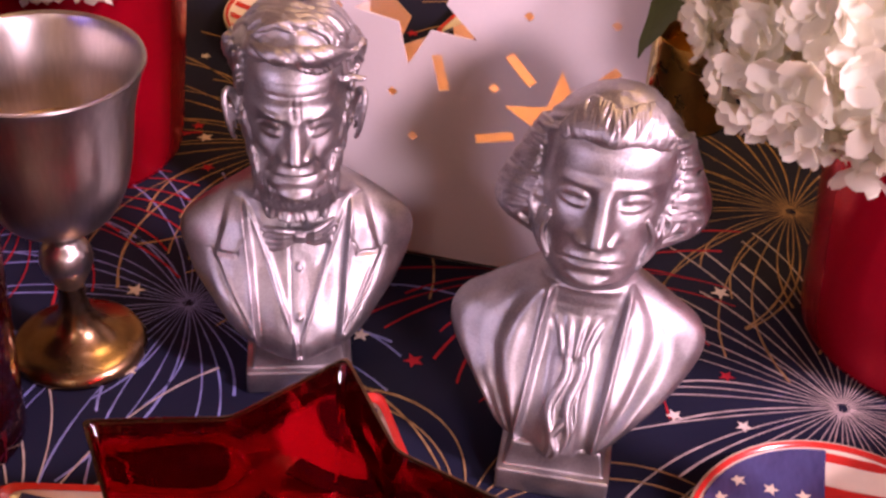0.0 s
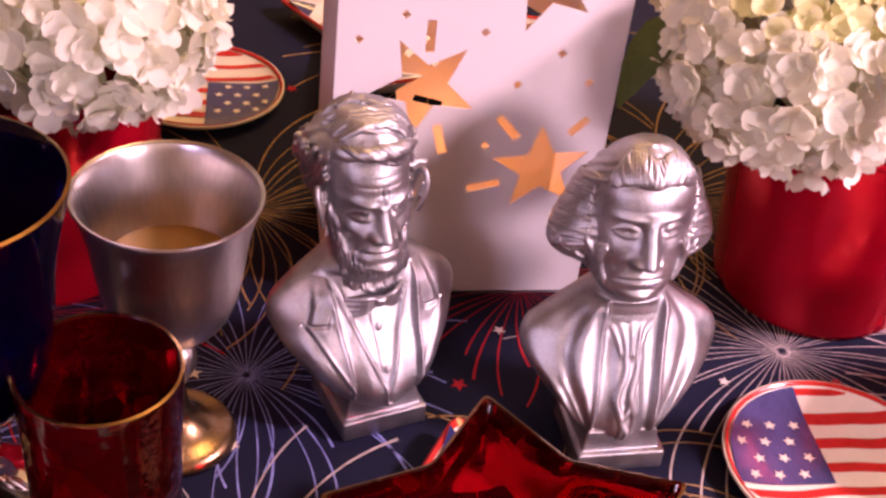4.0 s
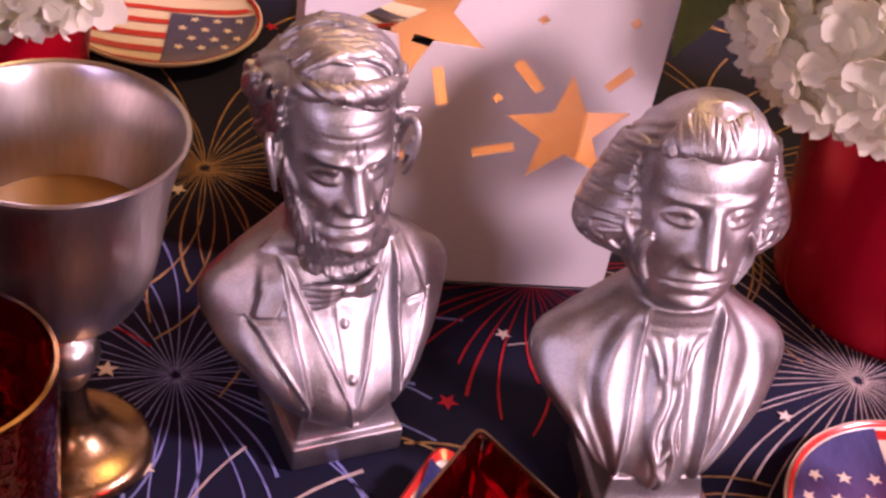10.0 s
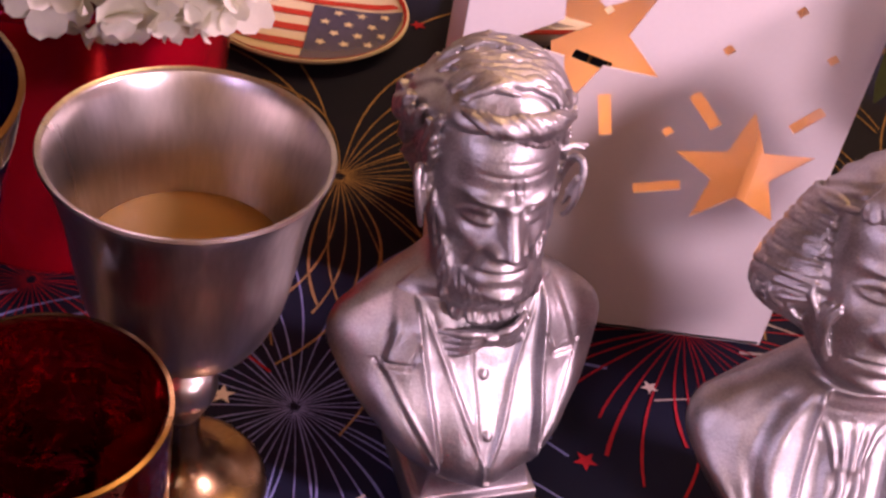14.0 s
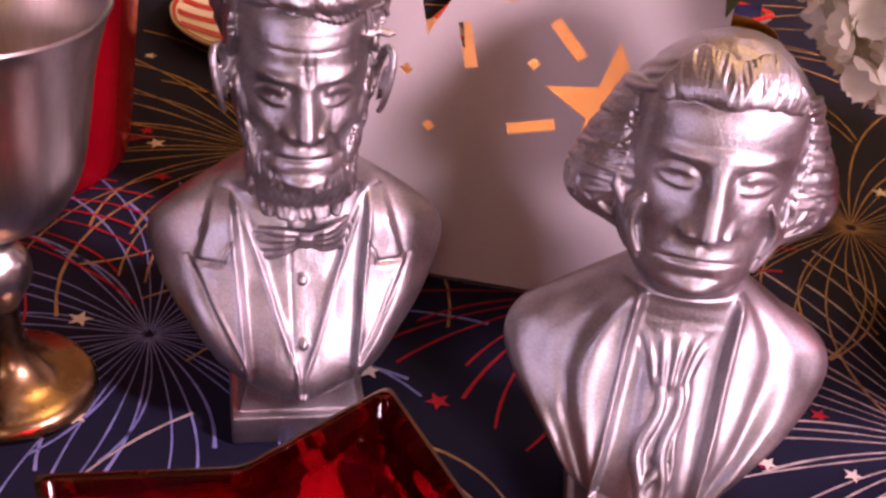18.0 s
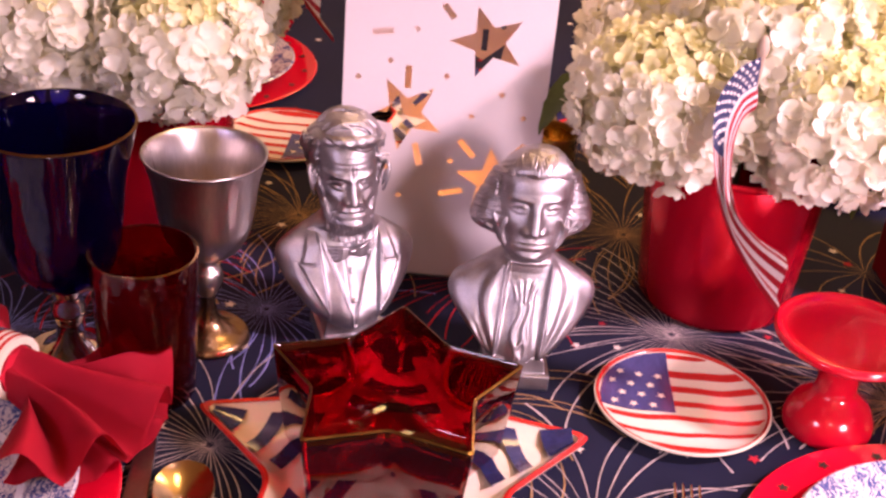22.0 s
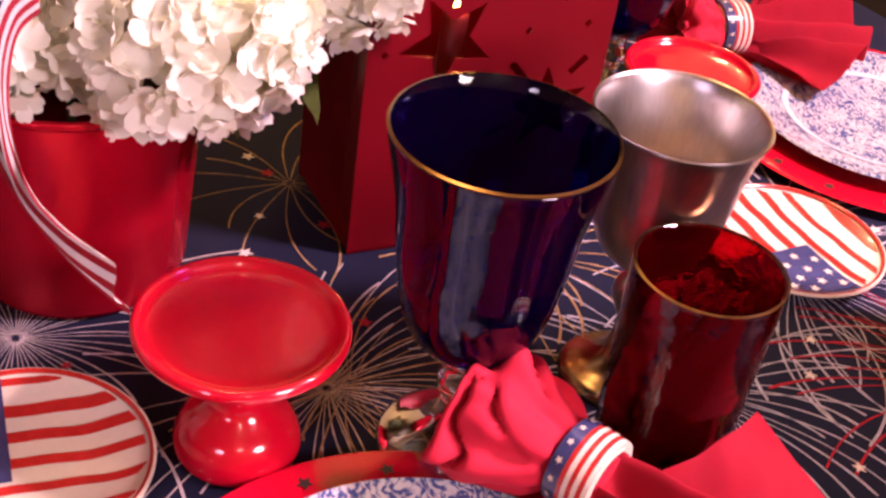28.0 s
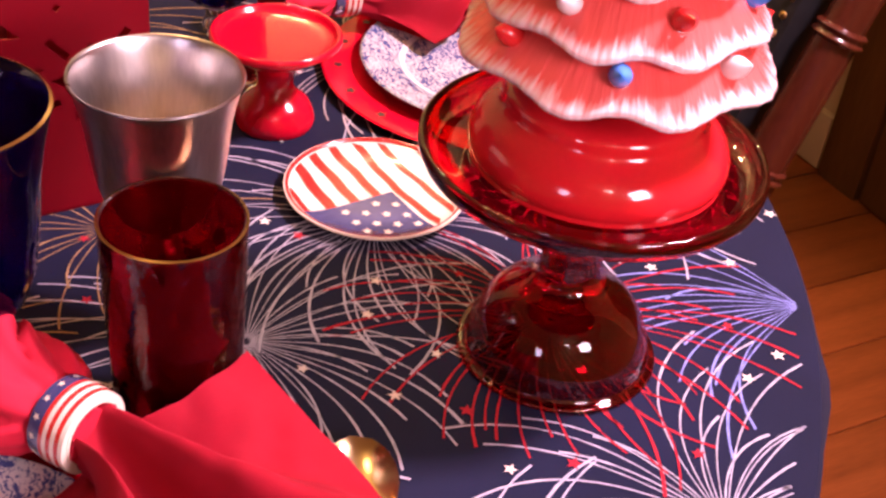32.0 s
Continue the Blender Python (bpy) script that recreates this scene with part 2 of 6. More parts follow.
def brushed_glaze():
    """Red glaze in downward strokes that thins to white at the lower edge (the UV's second axis)."""
    m = mat("brushed_tree_glaze", (0.66, 0.03, 0.04), 0.13, 0, 0.7, 130, 400, 0.2, 0.05, coat=0.7)
    nt = m.node_tree
    b = nt.nodes["Principled BSDF"]
    uv = nt.nodes.new("ShaderNodeUVMap")
    uv.uv_map = "UVMap"
    mp = nt.nodes.new("ShaderNodeMapping")
    mp.inputs["Scale"].default_value = (130, 2.5, 1)
    n = node(nt, "ShaderNodeTexNoise", Scale=1.0, Detail=3.0)
    sep = nt.nodes.new("ShaderNodeSeparateXYZ")
    add = nt.nodes.new("ShaderNodeMath")
    add.operation = "MULTIPLY_ADD"
    add.inputs[1].default_value = 0.30
    nt.links.new(uv.outputs[0], mp.inputs["Vector"])
    nt.links.new(mp.outputs[0], n.inputs["Vector"])
    nt.links.new(uv.outputs[0], sep.inputs[0])
    nt.links.new(n.outputs[0], add.inputs[0])
    nt.links.new(sep.outputs[1], add.inputs[2])
    ramp = nt.nodes.new("ShaderNodeValToRGB")
    els = ramp.color_ramp.elements
    els[0].position, els[0].color = 0.10, (0.72, 0.045, 0.045, 1)
    els[1].position, els[1].color = 0.98, (0.84, 0.72, 0.72, 1)
    mid = els.new(0.80)
    mid.color = (0.76, 0.10, 0.09, 1)
    pale = els.new(0.90)
    pale.color = (0.80, 0.50, 0.50, 1)
    nt.links.new(add.outputs[0], ramp.inputs[0])
    nt.links.new(ramp.outputs[0], b.inputs["Base Color"])
    bp = nt.nodes.new("ShaderNodeBump")
    bp.inputs["Strength"].default_value, bp.inputs["Distance"].default_value = 0.9, 0.0012
    nt.links.new(n.outputs[0], bp.inputs["Height"])
    nt.links.new(bp.outputs[0], b.inputs["Normal"])
    nt.links.new(bp.outputs[0], b.inputs["Coat Normal"])
    return m


M["tree_glaze"] = brushed_glaze()
M["tree_red"] = mat("tree_red_glaze", (0.62, 0.012, 0.02), 0.14, 0, 0.85, 30, 400, 0.05, 0.05, coat=0.7)
M["bulb_blue"] = mat("bulb_blue", (0.06, 0.22, 0.7), 0.1, 0, 0.9, 80, 400, 0.02, coat=0.6)
M["bulb_white"] = mat("bulb_white", (0.8, 0.7, 0.68), 0.12, 0, 0.9, 80, 400, 0.02, coat=0.6)
M["red_wax"] = mat("red_wax", (0.12, 0.003, 0.005), 0.5, 0, 0.8, 60, 400, 0.1)
M["bulb_red"] = mat("bulb_red", (0.6, 0.02, 0.02), 0.1, 0, 0.9, 80, 400, 0.02, coat=0.6)
M["plate_white"] = mat("plate_white", (0.72, 0.71, 0.74), 0.18, 0, 0.9, 40, 300, 0.03, coat=0.5)
M["wood_floor"] = mat("floor_oak", (0.48, 0.13, 0.03), 0.32, 0, 0.5, 9, 120, 0.12, 0.1, stretch=(0.25, 3.0, 1), spread=0.25)
M["mahogany"] = mat("mahogany", (0.11, 0.022, 0.01), 0.25, 0, 0.5, 14, 200, 0.1, stretch=(1, 1, 0.2), coat=0.4)
M["leather"] = mat("black_leather", (0.02, 0.02, 0.022), 0.45, 0, 0.7, 70, 500, 0.35, depth=0.001)
M["wall"] = mat("cream_wall", (0.74, 0.6, 0.42), 0.85, 0, 0.93, 4, 300, 0.12)
M["oak"] = mat("oak_trim", (0.2, 0.09, 0.03), 0.4, 0, 0.55, 10, 150, 0.12, stretch=(1, 1, 0.15))
M["dark"] = mat("dark_wood", (0.03, 0.018, 0.012), 0.5, 0, 0.6, 12, 150, 0.1)
M["flame"] = glow("flame_bulb", (1.0, 0.62, 0.16), 14.0)
M["star_print"] = mat("star_print", (0.7, 0.62, 0.55), 0.8, 0, 0.8, 200, 900, 0.1)


for key in ("navy", "print_cream", "print_gold", "print_blue", "print_red", "print_white"):
    # matt cotton
    M[key].node_tree.nodes["Principled BSDF"].inputs["Specular IOR Level"].default_value = 0.12


# building blocks


def finish(bm, smooth=True, angle=40):
    bmesh.ops.recalc_face_normals(bm, faces=bm.faces)
    if smooth:
        lim = radians(angle)
        for f in bm.faces:
            f.smooth = True
        for e in bm.edges:
            if len(e.link_faces) == 2 and e.calc_face_angle(0) > lim:
                e.smooth = False
    return bm


def part(name, bm, material, parent=None, label="", smooth=True, at=None, angle=40):
    """Links a bmesh as one mesh object, under a thing or a part where one is given."""
    finish(bm, smooth, angle)
    me = bpy.data.meshes.new(name)
    bm.to_mesh(me)
    bm.free()
    for m in material if isinstance(material, (list, tuple)) else (material,):
        me.materials.append(m)
    ob = new(name, me)
    if parent is not None:
        ob.parent = parent
    if at is not None:
        ob.matrix_local = at
    if label:
        tagged(ob, label)
    return ob


def thing(name, at, label, category, group="", kind=""):
    ob = new(name)
    ob.empty_display_size = 0.02
    ob.matrix_world = at
    return tagged(ob, label, category, group, kind)


def lathe(profile, seg=64, wave=None):
    """Turns a profile of (radius, height) round the z axis. wave(angle, k) scales the radius."""
    bm = bmesh.new()
    rings = []
    for k, (r, z) in enumerate(profile):
        if r < 1e-6:
            rings.append([bm.verts.new((0, 0, z))])
            continue
        ring = []
        for j in range(seg):
            a = 2 * math.pi * j / seg
            s = wave(a, k) if wave else 1.0
            ring.append(bm.verts.new((r * s * math.cos(a), r * s * math.sin(a), z)))
        rings.append(ring)
    for p, q in zip(rings, rings[1:]):
        for j in range(seg):
            i = (j + 1) % seg
            if len(p) == 1 and len(q) == 1:
                continue
            if len(p) == 1:
                bm.faces.new((p[0], q[j], q[i]))
            elif len(q) == 1:
                bm.faces.new((p[j], p[i], q[0]))
            else:
                bm.faces.new((p[j], p[i], q[i], q[j]))
    return bm


def curve(points, n=40):
    """A smooth run of (radius, height) through the given ones."""
    p = [Vector((a, b, 0)) for a, b in points]
    out = []
    per = max(2, n // (len(p) - 1))
    for i in range(len(p) - 1):
        a, b, c, d = p[max(i - 1, 0)], p[i], p[i + 1], p[min(i + 2, len(p) - 1)]
        for k in range(per):
            t = k / per
            q = 0.5 * (2 * b + (c - a) * t + (2 * a - 5 * b + 4 * c - d) * t * t + (3 * b - a - 3 * c + d) * t ** 3)
            out.append((max(q.x, 0.0), q.y))
    out.append(points[-1])
    return out


def box(sx, sy, sz, bevel=0.0, at=(0, 0, 0), segs=2):
    bm = bmesh.new()
    bmesh.ops.create_cube(bm, size=1, matrix=Matrix.Translation(at) @ Matrix.Diagonal((sx, sy, sz, 1)))
    if bevel:
        bmesh.ops.bevel(bm, geom=bm.edges[:], offset=bevel, segments=segs, affect="EDGES", profile=0.6)
    return bm


def merge(bm, other, m=Matrix.Identity(4)):
    """Adds a copy of other, moved by m, to bm."""
    me = bpy.data.meshes.new("tmp")
    other.to_mesh(me)
    me.transform(m)
    bm.from_mesh(me)
    bpy.data.meshes.remove(me)
    return bm


def tube(points, radius, seg=10):
    """A round rod along points; radius may be one number or a list."""
    bm = bmesh.new()
    pts = [Vector(p) for p in points]
    rings = []
    for i, p in enumerate(pts):
        d = (pts[min(i + 1, len(pts) - 1)] - pts[max(i - 1, 0)]).normalized()
        u = d.orthogonal().normalized() if i == 0 else (u - d * u.dot(d)).normalized()
        v = d.cross(u)
        r = radius[i] if isinstance(radius, (list, tuple)) else radius
        rings.append([bm.verts.new(p + r * (math.cos(2 * math.pi * j / seg) * u + math.sin(2 * math.pi * j / seg) * v)) for j in range(seg)])
    for a, b in zip(rings, rings[1:]):
        for j in range(seg):
            bm.faces.new((a[j], a[(j + 1) % seg], b[(j + 1) % seg], b[j]))
    bm.faces.new(rings[0][::-1])
    bm.faces.new(rings[-1])
    return bm


def star_points(cx, cy, r, turn=0.0, inner=0.4, n=5):
    return [(cx + (r if k % 2 == 0 else r * inner) * math.cos(math.pi / 2 + turn + math.pi * k / n),
             cy + (r if k % 2 == 0 else r * inner) * math.sin(math.pi / 2 + turn + math.pi * k / n)) for k in range(2 * n)]

# the room and the table
TABLE = (0.24, 0.235)
TABLE_R = 0.68
LEAF = 0.72
FLOOR = -0.75


def print_strip(bm, pts, w0, w1, z, mi):
    """A brush stroke on the cloth along pts, from width w0 to w1."""
    prev = None
    for i, (x, y) in enumerate(pts):
        a, b = pts[max(i - 1, 0)], pts[min(i + 1, len(pts) - 1)]
        dx, dy = b[0] - a[0], b[1] - a[1]
        n = math.hypot(dx, dy) or 1
        w = w0 + (w1 - w0) * i / (len(pts) - 1)
        w *= 0.5 * random.uniform(0.75, 1.2)
        p = bm.verts.new((x - dy / n * w, y + dx / n * w, z))
        q = bm.verts.new((x + dy / n * w, y - dx / n * w, z))
        if prev:
            f = bm.faces.new((prev[1], q, p, prev[0]))
            f.material_index = mi
        prev = (p, q)


def on_table(x, y, margin=0.012):
    return math.hypot(max(x - TABLE[0], 0) + min(x - TABLE[0] + LEAF, 0), y - TABLE[1]) < TABLE_R - margin


def oval(bm):
    """Pulls a round table form apart into an oval, the straight part to the west."""
    for v in bm.verts:
        if v.co.x < -1e-4:
            v.co.x -= LEAF
    return bm


def burst(bm, cx, cy, r, n, mi, droop, z, inner=0.025, seedling=0, w=0.0017):
    rnd = random.Random(seedling)
    for k in range(n):
        a = radians(360 * (k + rnd.uniform(-0.25, 0.25)) / n)
        length = r * (rnd.uniform(0.78, 1.10) if k % 3 else rnd.uniform(0.5, 0.8))
        bend = droop * rnd.uniform(0.6, 1.4) * math.copysign(1, math.cos(a))
        pts = []
        steps = 14
        for i in range(steps + 1):
            t = inner + (1 - inner) * i / steps
            b = a - bend * t * t
            x, y = cx + length * t * math.cos(b), cy + length * t * math.sin(b)
            if not on_table(x, y):
                break
            pts.append((x, y))
        if len(pts) > 3:
            print_strip(bm, pts, w * 0.30, w * rnd.uniform(0.7, 1.25), z, mi)


def small_star(bm, x, y, r, mi, z, turn):
    vs = [bm.verts.new((px, py, z)) for px, py in star_points(x, y, r, turn, 0.42)]
    c = bm.verts.new((x, y, z))
    for i in range(10):
        bm.faces.new((c, vs[i], vs[(i + 1) % 10])).material_index = mi


def build_cloth():
    cloth_prof = [(0.0, 0.0), (0.002, 0.0)] + [(TABLE_R * k / 14, 0.0) for k in range(1, 14)] + [(TABLE_R - 0.01, 0.0), (TABLE_R - 0.003, -0.0015), (TABLE_R, -0.006), (TABLE_R + 0.004, -0.02), (TABLE_R + 0.006, -0.06), (TABLE_R + 0.012, -0.14), (TABLE_R + 0.02, -0.24)]
    n = len(cloth_prof)

    def wave(a, k):
        d = max(0, k - (n - 5)) / 4
        return 1 + d * (0.018 * math.sin(17 * a) + 0.012 * math.sin(29 * a + 1.0))

    cloth = thing("tablecloth", pose(TABLE[0], TABLE[1], 0), "navy cotton tablecloth printed with fireworks and stars, hanging over the table", "tablecloth", kind="structure")
    part("cloth_sheet", oval(lathe(cloth_prof, 180, wave)), M["navy"], cloth)
    mats = [M["print_cream"], M["print_gold"], M["print_blue"], M["print_red"], M["star_print"], M["print_white"]]
    names = ("cream", "gold", "pale blue", "red", "cream", "white")
    rnd = random.Random(5)
    place = [
        (-0.184, 0.067, 0.125, 44, 2, 0.25), (0.1225, 0.08, 0.15, 50, 0, 0.2), (0.272, 0.01, 0.125, 46, 0, 0.2), (0.285, 0.012, 0.10, 26, 1, 0.25),
        (-0.18, 0.217, 0.15, 46, 1, 0.35), (0.098, 0.232, 0.14, 46, 1, 0.3), (0.8069, -0.122, 0.15, 46, 2, 0.3),
        (0.6484, -0.2541, 0.15, 46, 5, 0.35), (0.4695, -0.03368, 0.145, 44, 5, 0.3), (0.5894, 0.05083, 0.15, 44, 5, 0.4),
        (-0.022, 0.14, 0.11, 38, 3, 0.2), (0.6504, -0.0743, 0.145, 42, 3, 0.25), (-0.194, -0.097, 0.13, 42, 0, 0.3),
        # the burst at (0.3, 0.2) has few strokes, to imitate shade beside the vase
        (-0.03, -0.03, 0.11, 30, 1, 0.5), (0.05, -0.15, 0.13, 38, 0, 0.3), (0.3, 0.2, 0.10, 16, 1, 0.3),
        (0.4252, 0.09847, 0.10, 20, 1, 0.3), (0.6751, 0.2648, 0.14, 40, 0, 0.3), (-0.362, 0.01, 0.14, 44, 2, 0.3), (-0.298, 0.119, 0.11, 36, 3, 0.3),
        (0.4599, 0.3792, 0.14, 40, 1, 0.3), (0, 0.42, 0.15, 40, 1, 0.3), (-0.3, -0.2, 0.13, 38, 0, 0.3), (0.515, -0.285, 0.14, 34, 5, 0.35), (0.778, 0.06397, 0.14, 40, 5, 0.3), (0.36, -0.3, 0.14, 38, 2, 0.3),
    ]
    z = 0.0004

    def printed(name, bm, mi, label=""):
        ob = part(name, bm, mats[mi], cloth, label, smooth=False)
        ob.matrix_local = Matrix.Translation((-TABLE[0], -TABLE[1], 0))

    for k, (x, y, r, nn, mi, droop) in enumerate(place):
        bm = bmesh.new()
        burst(bm, x, y, r, int(nn * (1.25 if x > 0.4 else 1)), 0, droop, z + 0.00002 * k, seedling=k + 3, w=0.0016 if x > 0.4 else 0.0013)
        printed("printed_firework", bm, mi, names[mi] + " firework printed in thin brush strokes")
    stars = [(0.0485, 0.0535, 4), (0.079, 0.055, 4), (-0.071, 0.0565, 3), (-0.0415, 0.1006, 4), (0.5678, -0.08253, 4), (0.5301, -0.106, 4), (0.5627, -0.179, 4), (0.7303, -0.1667, 4), (0.491, -0.06728, 4),
             (0.5634, -0.00765, 4), (0.5448, -0.03573, 4), (0.7611, -0.1562, 4), (0.8556, -0.03117, 4), (0.7915, -0.0688, 4), (0.7378, -0.05503, 4), (0.5622, -0.131, 3), (0.5969, -0.1878, 3), (0.7487, -0.1225, 3), (0.6647, -0.2069, 3),
             (0.6156, -0.01875, 3), (0.4098, 0.09319, 3), (0.396, 0.033, 3), (0.307, 0.057, 3), (0.145, 0.053, 3), (0.07, 0.086, 3), (0.064, 0.148, 4), (-0.099, 0.067, 4)]
    for k in range(190):
        x, y = TABLE[0] + rnd.uniform(-0.9, 0.6), TABLE[1] + rnd.uniform(-0.6, 0.6)
        if on_table(x, y, 0.03) and not (x > 0.45 and y < 0.0) and not (abs(x) < 0.16 and -0.02 < y < 0.16):
            stars.append((x, y, 4 if rnd.random() < 0.6 else 3))
    for x, y, mi in stars:
        bm = bmesh.new()
        small_star(bm, x, y, rnd.uniform(0.0038, 0.0055), 0, z + 0.0006, rnd.uniform(0, 6))
        printed("printed_star", bm, mi)


def build_room():
    fl = thing("floor", pose(0, 0, FLOOR), "glossy reddish-brown wooden plank floor", "floor", kind="structure")
    part("subfloor", box(4.35, 3.85, 0.06, at=(-0.225, -0.475, -0.036)), M["dark"], fl)
    rnd = random.Random(2)
    proto = part("plank", box(1.0, 0.141, 0.018, 0.002, segs=1), M["wood_floor"], fl)
    used = False
    for i in range(27):
        y = -2.33 + i * 0.1425
        x = -2.40 - rnd.uniform(0, 0.9)
        while x < 1.95:
            x0, x1 = max(x, -2.40), min(x + 1.2, 1.95)
            x += 1.2
            if x1 - x0 < 0.05:
                continue
            q = new("plank", proto.data) if used else proto
            used = True
            q.parent = fl
            q.matrix_local = pose((x0 + x1) / 2, y, 0.003) @ Matrix.Diagonal((x1 - x0 - 0.003, 1, 1, 1))
    for name, at, size in (("wall_north", (-0.225, 1.51, 0.5), (4.59, 0.12, 2.6)), ("wall_east", (2.01, -0.475, 0.5), (0.12, 3.85, 2.6)),
                           ("wall_west", (-2.46, -0.475, 0.5), (0.12, 3.85, 2.6)), ("wall_south", (-0.225, -2.46, 0.5), (4.59, 0.12, 2.6))):
        w = part(name, box(*size), M["wall"], label="plain cream painted room wall")
        w.location = at
        tagged(w, category="wall", kind="structure")
    c = part("ceiling", box(4.59, 4.09, 0.1), M["wall"], label="plain cream painted ceiling")
    c.location = (-0.225, -0.475, 1.85)
    tagged(c, category="ceiling", kind="structure")


def build_table():
    t = thing("dining_table", pose(TABLE[0], TABLE[1], FLOOR + 0.012), "round dark wooden pedestal dining table under the cloth", "table")
    part("tabletop", oval(lathe([(0, 0.70), (0.05, 0.70), (0.6, 0.70), (TABLE_R - 0.006, 0.715), (TABLE_R - 0.006, 0.73), (TABLE_R - 0.012, 0.7355), (0, 0.7355)], 96)), M["mahogany"], t)
    part("pedestal", lathe(curve([(0.16, 0.0), (0.15, 0.04), (0.06, 0.12), (0.05, 0.35), (0.08, 0.5), (0.05, 0.62), (0.14, 0.70)], 40), 32), M["mahogany"], t)


build_cloth()
build_room()
build_table()

# the busts


def gauss(x, c, w):
    return math.exp(-((x - c) / w) ** 2)


def sig(x, w):
    return 1 / (1 + math.exp(max(-50, min(50, -x / w))))


def along(table, z):
    """The row of a table at height z, eased between its rows."""
    if z <= table[0][0]:
        return list(table[0][1:])
    for i, ((z0, *a), (z1, *b)) in enumerate(zip(table, table[1:])):
        if z <= z1:
            t = (z - z0) / (z1 - z0)
            pa = table[max(i - 1, 0)]
            pb = table[min(i + 2, len(table) - 1)]
            out = []
            for k in range(len(a)):
                m0 = (b[k] - pa[k + 1]) / max(z1 - pa[0], 1e-6) * (z1 - z0)
                m1 = (pb[k + 1] - a[k]) / max(pb[0] - z0, 1e-6) * (z1 - z0)
                out.append((2 * t ** 3 - 3 * t ** 2 + 1) * a[k] + (t ** 3 - 2 * t ** 2 + t) * m0 + (-2 * t ** 3 + 3 * t ** 2) * b[k] + (t ** 3 - t ** 2) * m1)
            return out
    return list(table[-1][1:])


def axis_y(z):
    """Where the upright axis of the forms lies at height z."""
    rows = ((0.018, -0.002), (0.05, 0.013), (0.08, 0.022), (0.12, 0.027), (0.15, 0.033), (0.158, 0.040), (0.1665, 0.040))
    for (z0, a), (z1, b) in zip(rows, rows[1:]):
        if z <= z1:
            return a + (b - a) * max(0.0, z - z0) / (z1 - z0)
    return rows[-1][1]


def reach(row, p, z):
    """How far an oval (half width, front, back) reaches from the bust's axis in direction p; 0 is the front."""
    w, front, back = row
    d, cy = (front + back) / 2, (back - front) / 2 - axis_y(z)
    s, c = math.sin(p), -math.cos(p)
    w, d = max(w, 0.001), max(d, 0.001)
    a = (s / w) ** 2 + (c / d) ** 2
    b = -2 * c * cy / d ** 2
    k = (cy / d) ** 2 - 1
    q = b * b - 4 * a * k
    return (-b + math.sqrt(q)) / (2 * a) if q > 0 else 0.0


def skin(body, hair, p, z):
    """A point of the unworked form, in direction p at height z, and whether hair covers it."""
    r = reach(along(body, z), p, z) if z < body[-1][0] else 0.0
    h = reach(along(hair, z), p, z) if z > hair[0][0] else 0.0
    return max(r, h), h > r


def spot(body, hair, p, z, lift=0.0):
    r = skin(body, hair, p, z)[0] + lift
    return Vector((r * math.sin(p), axis_y(z) - r * math.cos(p), z))


def front_spot(body, hair, x, z, lift=0.0):
    """The point of the form's front that lies at x."""
    lo, hi = -1.5, 1.5
    for _ in range(18):
        mid = (lo + hi) / 2
        if skin(body, hair, mid, z)[0] * math.sin(mid) < x:
            lo = mid
        else:
            hi = mid
    return spot(body, hair, lo, z, lift)


def loft_bust(body, hair, relief, nz=310, na=290):
    """body and hair: height, half width, how far front and back stand off, in metres."""
    bm = bmesh.new()
    z0, z1 = body[0][0], max(body[-1][0], hair[-1][0])
    rings = []
    for i in range(nz + 1):
        u = i / nz
        z = z0 + (z1 - z0) * (u if u < 0.9 else 0.9 + 0.1 * math.sin((u - 0.9) / 0.1 * math.pi / 2))
        rb, rh = along(body, min(z, body[-1][0])), along(hair, z)
        ring = []
        for j in range(na):
            p = 2 * math.pi * j / na - math.pi
            p -= 0.45 * math.sin(p)
            r = reach(rb, p, z) if z < body[-1][0] else 0.0
            h = reach(rh, p, z) if z > hair[0][0] else 0.0
            hairy = h > r
            r = max(r, h)
            s, c = math.sin(p), math.cos(p)
            x, y = r * s, axis_y(z) - r * c
            out, fwd = relief(p, z, x, y, hairy)
            ring.append(bm.verts.new((x + out * s, y - out * c - fwd, z)))
        rings.append(ring)
    for a, b in zip(rings, rings[1:]):
        for j in range(na):
            bm.faces.new((a[j], a[(j + 1) % na], b[(j + 1) % na], b[j]))
    bm.faces.new(rings[0][::-1])
    bm.faces.new(rings[-1])
    return bm


def lock(bm, pts, r):
    """A tapered strand of cast hair or cloth along pts."""
    n = len(pts)
    if (pts[0] - pts[-1]).length < 1e-4:
        return
    merge(bm, tube(pts, [r * (0.35 + 0.65 * math.sin(math.pi * (0.12 + 0.80 * i / (n - 1)))) for i in range(n)], 8))


